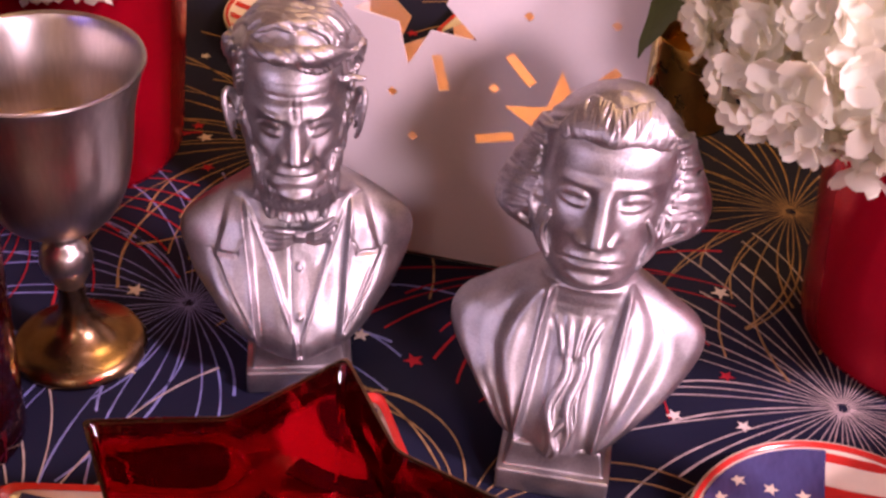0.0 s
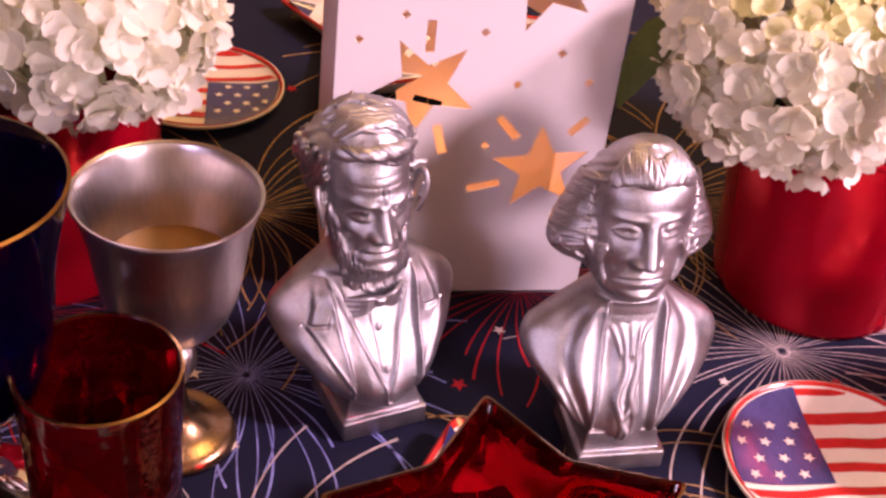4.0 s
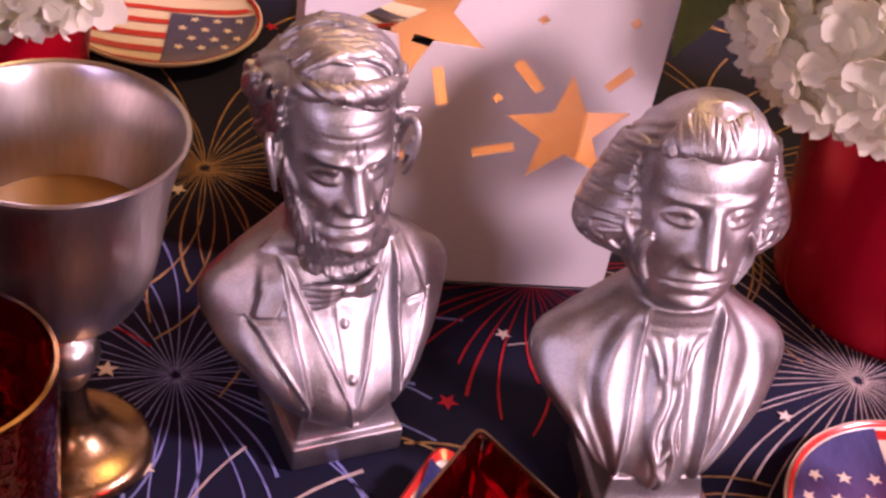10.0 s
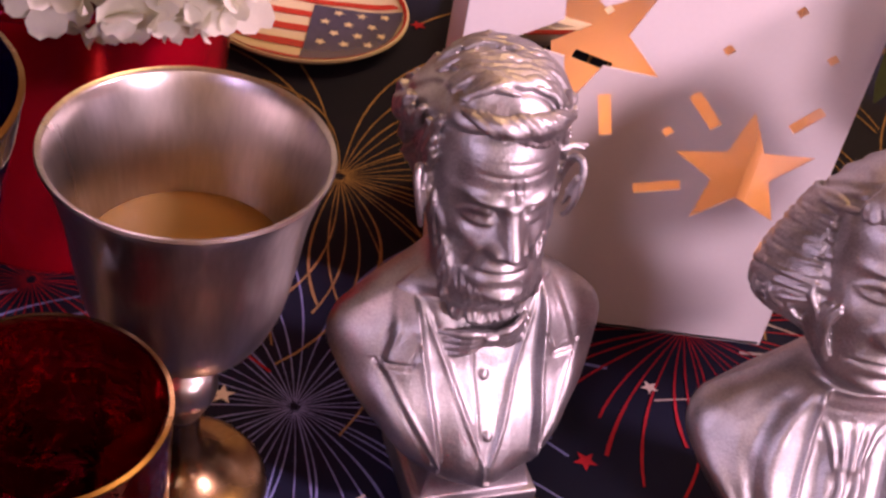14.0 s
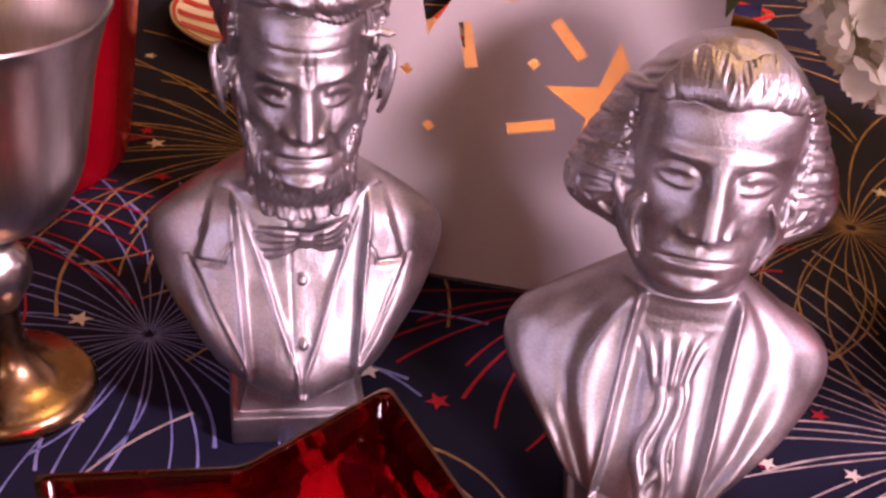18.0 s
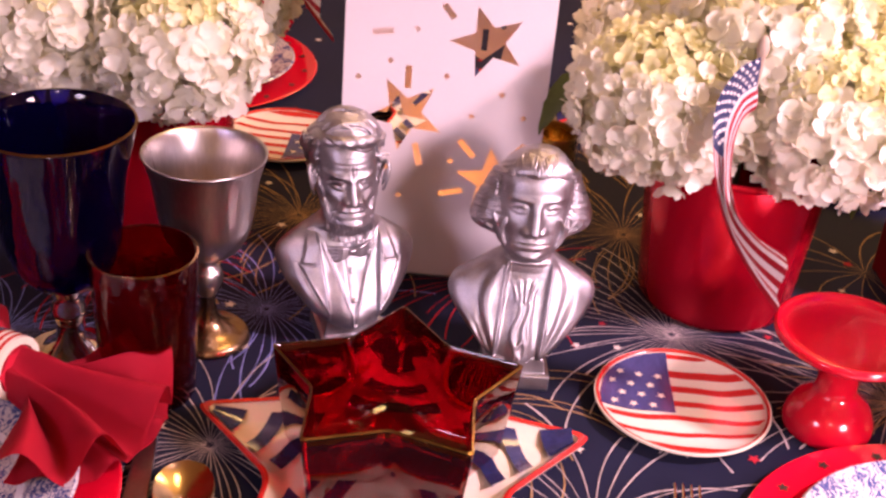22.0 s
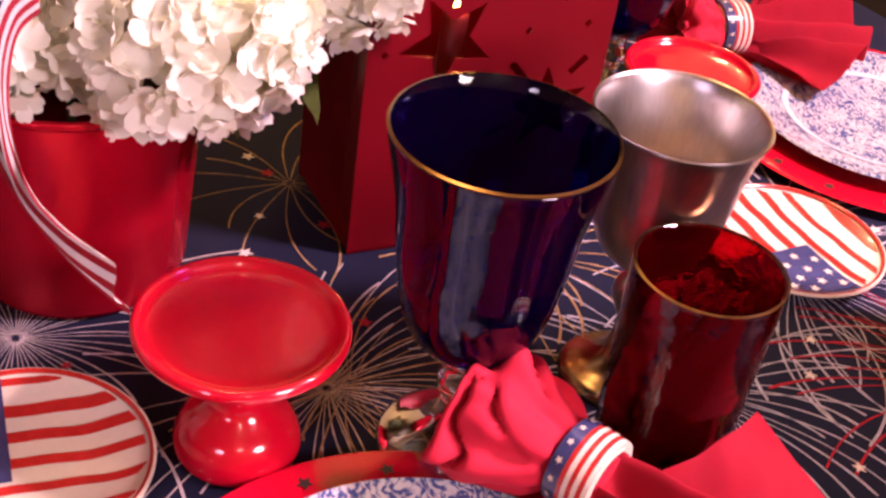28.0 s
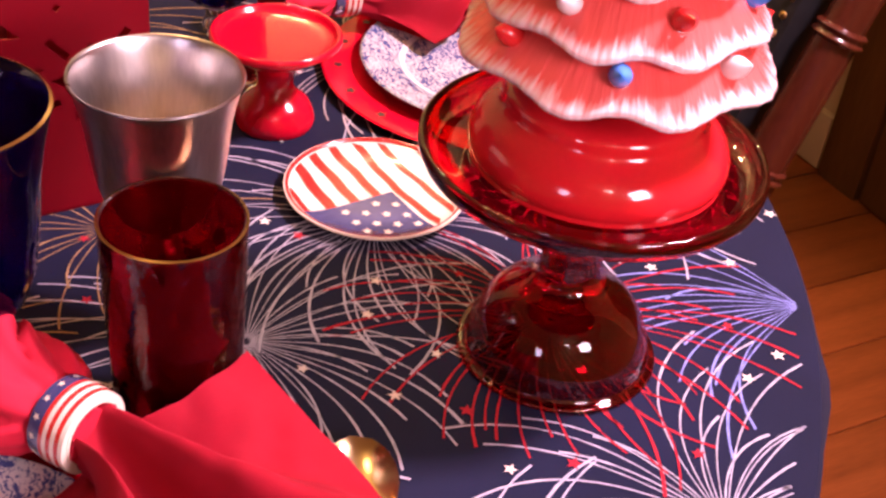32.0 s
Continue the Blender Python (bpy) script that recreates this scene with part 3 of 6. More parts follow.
def face_relief(x, z, brow, nose, mouth, chin, stern):
    """Forward relief of brows, eyes, nose, cheeks, lips and chin; heights as given."""
    ax = abs(x)
    eye = brow - 0.0064
    f = 0.0015 * gauss(z, brow + 0.0006 + 0.0014 * stern * (ax / 0.009 - 1) - 9 * (ax - 0.010) ** 2, 0.0017) * gauss(ax, 0.0100, 0.0072)
    f -= 0.0023 * gauss(ax, 0.0098, 0.0060) * gauss(z, eye + 0.0003, 0.0040)
    f -= (0.0014 + 0.0006 * stern) * gauss(ax, 0.0050, 0.0017) * gauss(z, eye + 0.0010, 0.0030)
    r2 = ((ax - 0.0098) / 0.0062) ** 2 + ((z - eye) / 0.0038) ** 2
    if r2 < 1:
        f += 0.0015 * (1 - r2)
    u = (ax - 0.0098) / 0.0060
    if abs(u) < 1.15:
        arc = max(0.0, 1 - u * u)
        k = sig(1.04 - abs(u), 0.05)
        f += k * 0.0007 * sig(z - eye - 0.0013 * arc, 0.0003) * sig(eye + 0.0034 * arc - z, 0.0005)
        f += k * 0.0003 * gauss(z, eye - 0.0024 * arc, 0.0006)
        f -= k * 0.0005 * gauss(z, eye + 0.0044 * arc + 0.0003, 0.0007)
        f -= 0.0005 * gauss(math.hypot(ax - 0.0096, z - eye - 0.0002), 0, 0.0008)
    if z < brow + 0.004:
        t = max(0.0, min(1.08, (brow - z) / (brow - nose)))
        w = 0.0030 + 0.0013 * t
        f += (0.0010 + 0.0090 * t) / (1 + (ax / w) ** 3.2) * sig(z - nose, 0.0008)
    f += 0.0016 * stern * gauss(z, brow + 0.0006, 0.0030) * gauss(ax, 0.0085, 0.0085)
    f += 0.0034 * gauss(ax, 0.0055, 0.0017) * gauss(z, nose + 0.0022, 0.0020)
    f += (0.0007 + 0.0013 * stern) * gauss(z, eye - 0.0085, 0.0042) * gauss(ax, 0.0145, 0.0045)
    f -= 0.0019 * stern * gauss(ax, 0.0140, 0.0036) * gauss(z, mouth + 0.002, 0.006)
    if mouth - 0.004 < z < nose + 0.004:
        line = 0.0070 + 0.42 * max(0.0, nose + 0.001 - z)
        k = sig(nose + 0.002 - z, 0.0008) * sig(z - mouth + 0.002, 0.0008)
        f += k * (0.2 + 0.8 * stern) * (-0.0014 * gauss(ax, line, 0.0012) + 0.0007 * gauss(ax, line + 0.0024, 0.0018))
    wide = 1 / (1 + (ax / 0.0080) ** 6)
    mz = mouth - 6 * x * x
    f += 0.0006 * gauss(z, mouth, 0.0050) * gauss(x, 0, 0.0105)
    f += wide * (0.0005 * gauss(z, mz + 0.0016, 0.0011) - 0.0013 * gauss(z, mz, 0.0006) + 0.0004 * gauss(z, mz - 0.0019, 0.0013))
    f -= 0.0005 * gauss(x, 0, 0.0012) * gauss(z, (nose + mouth) / 2 + 0.0008, 0.0018)
    f -= 0.0009 * gauss(z, mouth - 0.0052, 0.0014) * gauss(x, 0, 0.0070)
    f += 0.0018 * gauss(z, chin, 0.0034) * gauss(x, 0, 0.0070)
    f -= 0.0011 * gauss(ax, 0.0192, 0.003) * gauss(z, brow + 0.004, 0.006)
    return f


BEARD_BODY = [(0.018, 0.010, 0.018, 0.012), (0.021, 0.0195, 0.021, 0.018), (0.027, 0.0280, 0.021, 0.023), (0.036, 0.0365, 0.0175, 0.028), (0.046, 0.0440, 0.011, 0.031),
              (0.056, 0.0490, 0.002, 0.035), (0.063, 0.0505, -0.002, 0.037), (0.0690, 0.0482, -0.005, 0.038), (0.0740, 0.0420, -0.007, 0.039), (0.0785, 0.0345, -0.009, 0.040),
              (0.0825, 0.0270, -0.009, 0.041), (0.086, 0.0215, -0.005, 0.042), (0.089, 0.0172, -0.001, 0.043), (0.093, 0.0160, 0.0035, 0.045), (0.103, 0.0178, 0.0025, 0.048), (0.115, 0.0204, -0.0015, 0.050),
              (0.125, 0.0214, -0.0025, 0.051), (0.135, 0.0215, -0.0035, 0.052), (0.144, 0.0204, -0.0075, 0.051), (0.150, 0.0170, -0.014, 0.048), (0.154, 0.012, -0.021, 0.044)]
BEARD_HAIR = [(0.112, 0.0200, -0.030, 0.052), (0.118, 0.0222, -0.030, 0.055), (0.127, 0.0240, -0.029, 0.058), (0.134, 0.0264, -0.027, 0.060), (0.140, 0.0268, -0.020, 0.061), (0.145, 0.0258, -0.0120, 0.060), (0.1505, 0.0230, -0.0095, 0.057),
              (0.156, 0.0180, -0.0135, 0.052), (0.1592, 0.0125, -0.0195, 0.047), (0.1610, 0.004, -0.031, 0.046)]
WIG_BODY = [(0.018, 0.010, 0.014, 0.010), (0.021, 0.019, 0.0165, 0.016), (0.027, 0.0275, 0.0155, 0.021), (0.036, 0.0365, 0.0115, 0.026), (0.046, 0.0455, 0.0055, 0.030),
            (0.055, 0.0508, -0.001, 0.034), (0.0615, 0.0515, -0.005, 0.036), (0.067, 0.0485, -0.008, 0.038), (0.0715, 0.0420, -0.010, 0.040), (0.0765, 0.0335, -0.012, 0.041),
            (0.081, 0.0258, -0.0125, 0.042), (0.0845, 0.0195, -0.0115, 0.043), (0.0872, 0.0168, -0.0095, 0.044), (0.091, 0.0196, -0.0075, 0.046), (0.098, 0.0222, -0.0085, 0.048), (0.108, 0.0246, -0.0112, 0.050),
            (0.120, 0.0254, -0.0142, 0.052), (0.132, 0.0252, -0.0167, 0.053), (0.141, 0.0238, -0.0200, 0.053), (0.148, 0.0195, -0.0275, 0.050), (0.152, 0.014, -0.034, 0.047)]
WIG_HAIR = [(0.0930, 0.0180, -0.034, 0.046), (0.0965, 0.0270, -0.0265, 0.052), (0.0995, 0.0342, -0.0225, 0.055), (0.1035, 0.0384, -0.0200, 0.057), (0.1090, 0.0400, -0.0195, 0.059), (0.1150, 0.0388, -0.0200, 0.061), (0.123, 0.0350, -0.0220, 0.062), (0.131, 0.0312, -0.0238, 0.063),
            (0.138, 0.0280, -0.0235, 0.063), (0.1435, 0.0250, -0.0218, 0.062), (0.1475, 0.0220, -0.0235, 0.060), (0.152, 0.0180, -0.0280, 0.056), (0.1555, 0.0134, -0.0325, 0.053), (0.1578, 0.0084, -0.0362, 0.049), (0.1590, 0.0030, -0.0375, 0.045)]


def cast_skin(x, y, z):
    """The slight unevenness of a cast surface."""
    return 0.00025 * noise.noise(Vector((x * 90, y * 90, z * 80))) + 0.00008 * noise.noise(Vector((x * 750, y * 750, z * 650)))


def bearded_relief(p, z, x, y, hairy):
    front = math.cos(p)
    out, fwd = cast_skin(x, y, z), 0.0
    ax = abs(x)
    if z > 0.0815:
        if hairy:
            n = noise.noise(Vector((x * 80, y * 80, z * 75)))
            out += 0.0016 * n + 0.0006 * math.sin(420 * z + 300 * x + 5 * n)
        elif front > 0.1:
            fwd += face_relief(x, z, 0.1268, 0.1090, 0.1020, 0.094, 1.0) * min(1, (front - 0.1) / 0.25)
            fwd -= 0.0011 * gauss(abs(x - 0.0005), 0.0014, 0.0006) * gauss(z, 0.1308, 0.0030)
            fwd -= 0.0005 * gauss(z, 0.1355 + 5 * (ax - 0.004) ** 2, 0.0006) * gauss(ax, 0.006, 0.006) + 0.0004 * gauss(z, 0.1395, 0.0006) * gauss(x, 0.003, 0.007)
            edge = 0.1010 - 0.0035 * gauss(x, 0, 0.009) + 0.019 * sig(ax - 0.0172, 0.0011)
            out += 0.0016 * sig(edge - z, 0.0009)
        return out, fwd
    if front > -0.1:
        side = sig(front - 0.25, 0.06)
        low = sig(z - 0.0215, 0.0008)
        vest = max(0.0, 0.40 * (z - 0.030))
        coat = 0.0172 + 0.11 * (z - 0.033)
        if z < 0.0615:
            outer = 0.0178 + (z - 0.031) * 0.60
        else:
            outer = 0.0345 - 0.30 * (z - 0.0615)
        top = sig(0.0795 - z, 0.0012)
        fwd += side * top * (0.0012 * sig(ax - vest, 0.0004) + 0.0009 * gauss(ax, vest + 0.0011, 0.0008) * low)
        fwd += side * top * (0.0022 * sig(ax - coat, 0.0004) + 0.0010 * gauss(ax, coat + 0.0010, 0.0008)) * sig(z - 0.026, 0.001)
        if z > 0.031:
            fwd += side * (0.0026 * sig(ax - coat, 0.0004) * sig(outer - ax, 0.0005) - 0.0016 * gauss(ax, outer + 0.0010, 0.0008) + 0.0010 * gauss(ax, outer - 0.0012, 0.0008))
        fwd -= side * 0.0022 * gauss(z, 0.0615 - 0.05 * (ax - 0.030), 0.0008) * sig(ax - 0.0255, 0.0005) * sig(outer + 0.0012 - ax, 0.0004)
        fwd -= side * 0.0012 * gauss(ax, 0.0262 - 0.55 * (z - 0.0615), 0.0006) * sig(z - 0.061, 0.0006) * sig(0.069 - z, 0.0006)
        fwd -= 0.0007 * gauss(x, -0.0026 - 0.02 * (z - 0.03), 0.0005) * sig(0.064 - z, 0.001) * sig(z - 0.030, 0.001)
        fwd += 0.0010 * gauss(x, -0.0012 + 0.06 * (0.03 - z), 0.0010) * sig(0.031 - z, 0.001)
        for bz in (0.0561, 0.0393, 0.0215):
            fwd += 0.0016 * math.sqrt(max(0.0, 1 - (math.hypot(x - 0.0006, z - bz) / 0.0016) ** 2))
        fold = math.sin(230 * ax - 120 * z + (0.9 if x > 0 else 0.0)) * sig(ax - outer - 0.004, 0.0015) * sig(z - 0.032, 0.004)
        fwd += 0.0013 * side * fold + 0.0004 * side * noise.noise(Vector((x * 160, 7.0, z * 110)))
        collar = 0.0135 + 0.55 * max(0.0, z - 0.068)
        fwd += 0.0016 * sig(collar - ax, 0.0006) * sig(z - 0.0655 - 0.32 * ax, 0.0005) * sig(ax - 0.0035, 0.0006)
    return out, fwd


def wigged_relief(p, z, x, y, hairy):
    front = math.cos(p)
    out, fwd = cast_skin(x, y, z), 0.0
    ax = abs(x)
    if hairy:
        n = noise.noise(Vector((x * 70, y * 70, z * 60)))
        out += 0.0005 * math.sin(1150 * (z + 0.75 * (y - 0.02)) + 4 * n) * sig(0.151 - z, 0.003) + 0.0008 * n
        out += 0.0003 * math.sin(700 * z + 3 * math.sin(300 * x)) * sig(z - 0.149, 0.003)
        return out, fwd
    if z > 0.0835:
        if front > 0.1:
            fwd += face_relief(x / 1.16, z, 0.1290, 0.1075, 0.0995, 0.0895, 0.0) * sig(front - 0.30, 0.10)
        return out, fwd
    if front > -0.2:
        stock = 0.6 * sig(0.0150 - ax, 0.0025) * sig(z - 0.0735, 0.0012)
        fwd += stock * (0.0016 + 0.00015 * math.sin(1300 * z + 60 * x))
        side = sig(front - 0.15, 0.06)
        edge = 0.0145 - (0.0020 if x > 0 else -0.0020) * (0.05 - z) / 0.03
        top = sig(0.0835 - z, 0.0010)
        fwd += side * top * (0.0040 * sig(ax - edge, 0.0006) + 0.0016 * gauss(ax, edge + 0.0016, 0.0012)) * sig(z - 0.0215, 0.001)
        w = along(WIG_BODY, z)[0]
        u = (ax - edge) / max(w - edge, 0.004)
        n = noise.noise(Vector((x * 34, 3.0, z * 30)))
        fold = math.sin(9.5 * u + 2.4 * n + (1.2 if x > 0 else 0.2) - 55 * (z - 0.05)) + 0.35 * math.sin(23 * u - 90 * z + 4 * n) + 0.5 * noise.noise(Vector((x * 120, 5.0, z * 70)))
        deep = sig(u - 0.16, 0.04) * sig(1.02 - u, 0.05) * sig(z - 0.024, 0.003) * sig(0.080 - z, 0.003)
        fwd += 0.0015 * side * deep * fold
        out += 0.0006 * (1 - side) * fold * sig(z - 0.03, 0.004) * sig(0.078 - z, 0.003)
        bunch = sig(0.0100 - 0.50 * (0.068 - z) - abs(x), 0.0010) * sig(z - 0.0590, 0.0014) * sig(0.0695 - z, 0.0014)
        fwd += bunch * (0.0042 * math.sqrt(max(0.05, 1 - (x / 0.0100) ** 2)) + 0.0008 * math.sin(1400 * x * (1 + 70 * (0.068 - z))) - 0.10 * max(0.0, z - 0.060))
        tail = sig(0.0075 - abs(x), 0.0008) * sig(0.060 - z, 0.0010) * sig(z - 0.019, 0.0006)
        fwd += tail * 0.0022
    return out, fwd


def plinth(bm):
    merge(bm, box(0.046, 0.044, 0.0118, 0.0012, (0, 0.001, 0.0060)))
    step = box(0.041, 0.039, 0.012, 0.0010, (0, 0.002, 0.0170))
    for v in step.verts:
        if v.co.z > 0.015:
            v.co.x *= 0.90
            v.co.y *= 0.90
    merge(bm, step)


def bearded_bust(at, label):
    bm = loft_bust(BEARD_BODY, BEARD_HAIR, bearded_relief)
    plinth(bm)
    rnd = random.Random(21)
    on = lambda p, z, lift=0.0: spot(BEARD_BODY, BEARD_HAIR, p, z, lift)
    # beard: rows of short wavy locks from the ears round the jaw
    for row, (lift, drop, share) in enumerate(((0.0008, 0.0140, 1.0), (0.0022, 0.0150, 1.0), (0.0036, 0.0150, 0.8), (0.0050, 0.0130, 0.5))):
        n = int(58 * share)
        for k in range(n):
            p = -1.35 + 2.70 * (k + rnd.uniform(-0.3, 0.3)) / (n - 1)
            top = 0.0990 - 0.0025 * math.cos(2.2 * p) + 0.026 * max(0.0, (abs(p) - 0.62) / 0.73) ** 1.3 - 0.0038 * row
            if row > 1 and abs(p) > 0.85:
                continue
            length = drop * rnd.uniform(0.8, 1.2) * (1.0 if abs(p) < 0.7 else 0.75)
            ph, turn = rnd.uniform(0, 6.28), rnd.uniform(-0.05, 0.05)
            pts = []
            for i in range(7):
                t = i / 6
                z = top - length * t
                pts.append(on(p + turn * t + 0.035 * math.sin(5 * t + ph), max(z, 0.0775), lift * (1 - 0.5 * abs(p) / 1.35) + 0.0010 * math.sin(math.pi * t) + (0.0030 * t * math.cos(1.6 * p) if abs(p) < 0.9 else 0.0)))
            lock(bm, pts, rnd.uniform(0.0008, 0.0013))
    # hair: sides in loose waves, the top swept across and down over the brow
    for k in range(150):
        p = rnd.choice((-1, 1)) * rnd.uniform(1.12, 3.1)
        z = rnd.uniform(0.117 if abs(p) > 1.75 else 0.133, 0.147)
        ph, s = rnd.uniform(0, 6.28), rnd.uniform(0.7, 1.2)
        way = 1 if p > 0 else -1
        pts = [on(p + way * (0.28 * t * s) + 0.05 * math.sin(6 * t + ph), z - 0.010 * t * s + 0.002 * math.sin(7 * t + ph), 0.0009 + 0.0012 * math.sin(math.pi * t)) for t in (0, 0.17, 0.33, 0.5, 0.67, 0.83, 1)]
        lock(bm, pts, rnd.uniform(0.0011, 0.0019))
    for k in range(95):
        # from the parting at the wearer's right across the crown to the left
        q, along_y = rnd.uniform(0, 1), rnd.uniform(0.0185, 0.050)
        x0 = -0.020 + 0.030 * q
        ph, s = rnd.uniform(0, 6.28), rnd.uniform(0.8, 1.2)
        pts = []
        for i in range(8):
            t = i / 7
            x = x0 + 0.017 * t * s
            y = along_y + 0.0008 * math.sin(6 * t + ph) - 0.003 * t
            lo, hi = 0.136, 0.1609
            for _ in range(16):
                mid = (lo + hi) / 2
                ym = axis_y(mid)
                if reach(along(BEARD_HAIR, mid), math.atan2(x, ym - y), mid) > math.hypot(x, y - ym):
                    lo = mid
                else:
                    hi = mid
            pts.append(Vector((x, y, lo + 0.0004 + 0.0009 * math.sin(math.pi * t))))
        lock(bm, pts, rnd.uniform(0.0011, 0.0018))
    for k in range(16):
        # the forelock over the brow
        x0 = -0.016 + 0.0018 * k
        ph = rnd.uniform(0, 6.28)
        pts = []
        for i in range(7):
            t = i / 6
            x = x0 + 0.012 * t
            z = 0.1545 - (0.0065 + 0.0035 * gauss(x0, -0.002, 0.010)) * t ** 1.4 - 0.10 * abs(x)
            pts.append(front_spot(BEARD_BODY, BEARD_HAIR, x, z, 0.0012 + 0.0012 * math.sin(math.pi * t) + 0.0003 * math.sin(5 * t + ph)))
        lock(bm, pts, rnd.uniform(0.0013, 0.0019))
    # ears: a rolled rim round a hollow, standing off the head
    for s in (-1, 1):
        pts = []
        for i in range(15):
            a = radians(-60 + 285 * i / 14)
            u, v = math.cos(a), math.sin(a)
            stand = 0.0058 + 0.0022 * v - 0.0030 * sig(-u, 0.3)
            pts.append(Vector((s * (0.0212 + stand), 0.0160 + 0.0046 * u * -1 + 0.0020, 0.1200 + 0.0110 * v - 0.0015 * u)))
        merge(bm, tube(pts, [0.0009 + 0.0005 * math.sin(math.pi * i / 14) for i in range(15)], 8))
        cup = bmesh.new()
        rows_ = []
        for ring, (k, dip) in enumerate(((1.0, 0.0), (0.7, 0.0012), (0.35, 0.0026))):
            rows_.append([cup.verts.new((s * (0.0212 + 0.0050 + 0.0018 * math.sin(2 * math.pi * j / 20) * k - dip), 0.0180 - 0.0048 * k * math.cos(2 * math.pi * j / 20), 0.1200 + 0.0104 * k * math.sin(2 * math.pi * j / 20))) for j in range(20)])
        for a, b in zip(rows_, rows_[1:]):
            for j in range(20):
                cup.faces.new((a[j], a[(j + 1) % 20], b[(j + 1) % 20], b[j]))
        cup.faces.new(rows_[-1])
        bmesh.ops.solidify(cup, geom=cup.faces[:], thickness=0.0030)
        merge(bm, cup)
        cup.free()
        lock(bm, [Vector((s * 0.0262, 0.0150, 0.1260)), Vector((s * 0.0258, 0.0160, 0.1205)), Vector((s * 0.0250, 0.0170, 0.1140))], 0.0014)
    # bow tie
    yk = front_spot(BEARD_BODY, BEARD_HAIR, 0.0, 0.0700, 0.0).y + 0.0005
    knot = box(0.0052, 0.0046, 0.0056, 0.0012, (0, 0, 0))
    merge(bm, knot, pose(0.0010, yk - 0.0052, 0.0700, 20, 8, 0))
    for s, ln, fat, sag in ((-1, 0.0165, 0.0038, 0.0046), (1, 0.0150, 0.0032, -0.0010)):
        for j, v in enumerate((-1, -0.33, 0.33, 1)):
            pts = [Vector((0.001 + s * ln * t, yk - 0.0042 - 0.0024 * math.sin(math.pi * t) + 0.005 * t * t, 0.0700 - sag * t * t + fat * v * (0.35 + 0.95 * math.sin(math.pi * 0.55 * t)))) for t in (0, 0.2, 0.4, 0.6, 0.8, 1)]
            lock(bm, pts, 0.0016)
    lock(bm, [Vector((0.010 + 0.0042 * math.sin(a), yk - 0.0020, 0.0680 - 0.0030 + 0.0034 * math.cos(a))) for a in (0, 0.6, 1.2, 1.8, 2.4, 3.0, 3.6)], 0.0013)
    return tagged(cast(bm, at), label, "statue", "busts")


def wigged_bust(at, label):
    bm = loft_bust(WIG_BODY, WIG_HAIR, wigged_relief)
    plinth(bm)
    rnd = random.Random(9)
    on = lambda p, z, lift=0.0: spot(WIG_BODY, WIG_HAIR, p, z, lift)

    def border(z):
        """Direction in which the hair meets the face at height z."""
        lo, hi = 0.0, 1.7
        for _ in range(18):
            mid = (lo + hi) / 2
            if skin(WIG_BODY, WIG_HAIR, mid, z)[1]:
                hi = mid
            else:
                lo = mid
        return hi

    # combed strands: back from the temples and down to the roll at the sides, up and back from the brow
    steps = (0, 0.14, 0.28, 0.42, 0.56, 0.7, 0.85, 1)
    for s in (-1, 1):
        for k in range(78):
            u = (k + rnd.uniform(-0.4, 0.4)) / 77
            z = 0.1090 + 0.0340 * u
            p = border(z) + rnd.uniform(0.03, 0.14)
            ph, far = rnd.uniform(0, 6.28), rnd.uniform(0.55, 0.95)
            drop = 0.018 * (1 - 0.25 * u) * rnd.uniform(0.75, 1.15)
            pts = [on(s * (p + far * t + 0.02 * math.sin(5 * t + ph)), max(0.0985, z - drop * t ** 1.5 + 0.0012 * math.sin(4.5 * t + ph)), 0.0007 + 0.0013 * math.sin(math.pi * t)) for t in steps]
            lock(bm, pts, rnd.uniform(0.0008, 0.0013))
        # the ends curl under
        for k in range(16):
            p = 1.12 + 0.75 * k / 15 + rnd.uniform(-0.04, 0.04)
            top = rnd.uniform(0.110, 0.116)
            ph = rnd.uniform(0, 6.28)
            pts = [on(s * (p + 0.14 * math.sin(2.6 * t + 0.3 * ph)), top - 0.0165 * t, 0.0008 + 0.0012 * math.sin(math.pi * t)) for t in steps]
            lock(bm, pts, rnd.uniform(0.0010, 0.0015))
        for k in range(26):
            q = (k + rnd.uniform(-0.3, 0.3)) / 25
            x0, z0 = s * 0.0195 * (1 - q), 0.1420 + 0.0040 * math.sin(1.5 * q) - 0.0022 * gauss(q, 1.0, 0.16)
            pts = []
            for t in steps:
                z = z0 + 0.0110 * t
                x = x0 * (1 + 0.28 * t) + 0.0006 * math.sin(6 * t + k)
                pts.append(front_spot(WIG_BODY, WIG_HAIR, x, min(z, 0.1562), 0.0009 + 0.0010 * math.sin(math.pi * t)))
            lock(bm, pts, rnd.uniform(0.0008, 0.0011))
    # neckcloth: wavy ruffles hanging from the bunch
    for x0, amp, z0, z1, r in ((-0.0030, 0.0020, 0.0605, 0.0205, 0.0022), (0.0034, 0.0014, 0.0595, 0.0235, 0.0021), (-0.0004, 0.0016, 0.0400, 0.0200, 0.0019), (0.0060, 0.0008, 0.0590, 0.0290, 0.0014)):
        pts = []
        for i in range(18):
            t = i / 17
            z = z0 + (z1 - z0) * t
            x = x0 + amp * math.sin(9.5 * t + 40 * x0) - 0.0015 * t
            base = -along(WIG_BODY, z)[1] * 1.0
            pts.append(Vector((x, base - 0.0024 + 0.6 * x * x / 0.02, z)))
        lock(bm, pts, r)
    # the head is carried a little to one side
    for v in bm.verts:
        v.co.x += 0.05 * max(0.0, v.co.z - 0.03)
    return tagged(cast(bm, at), label, "statue", "busts")


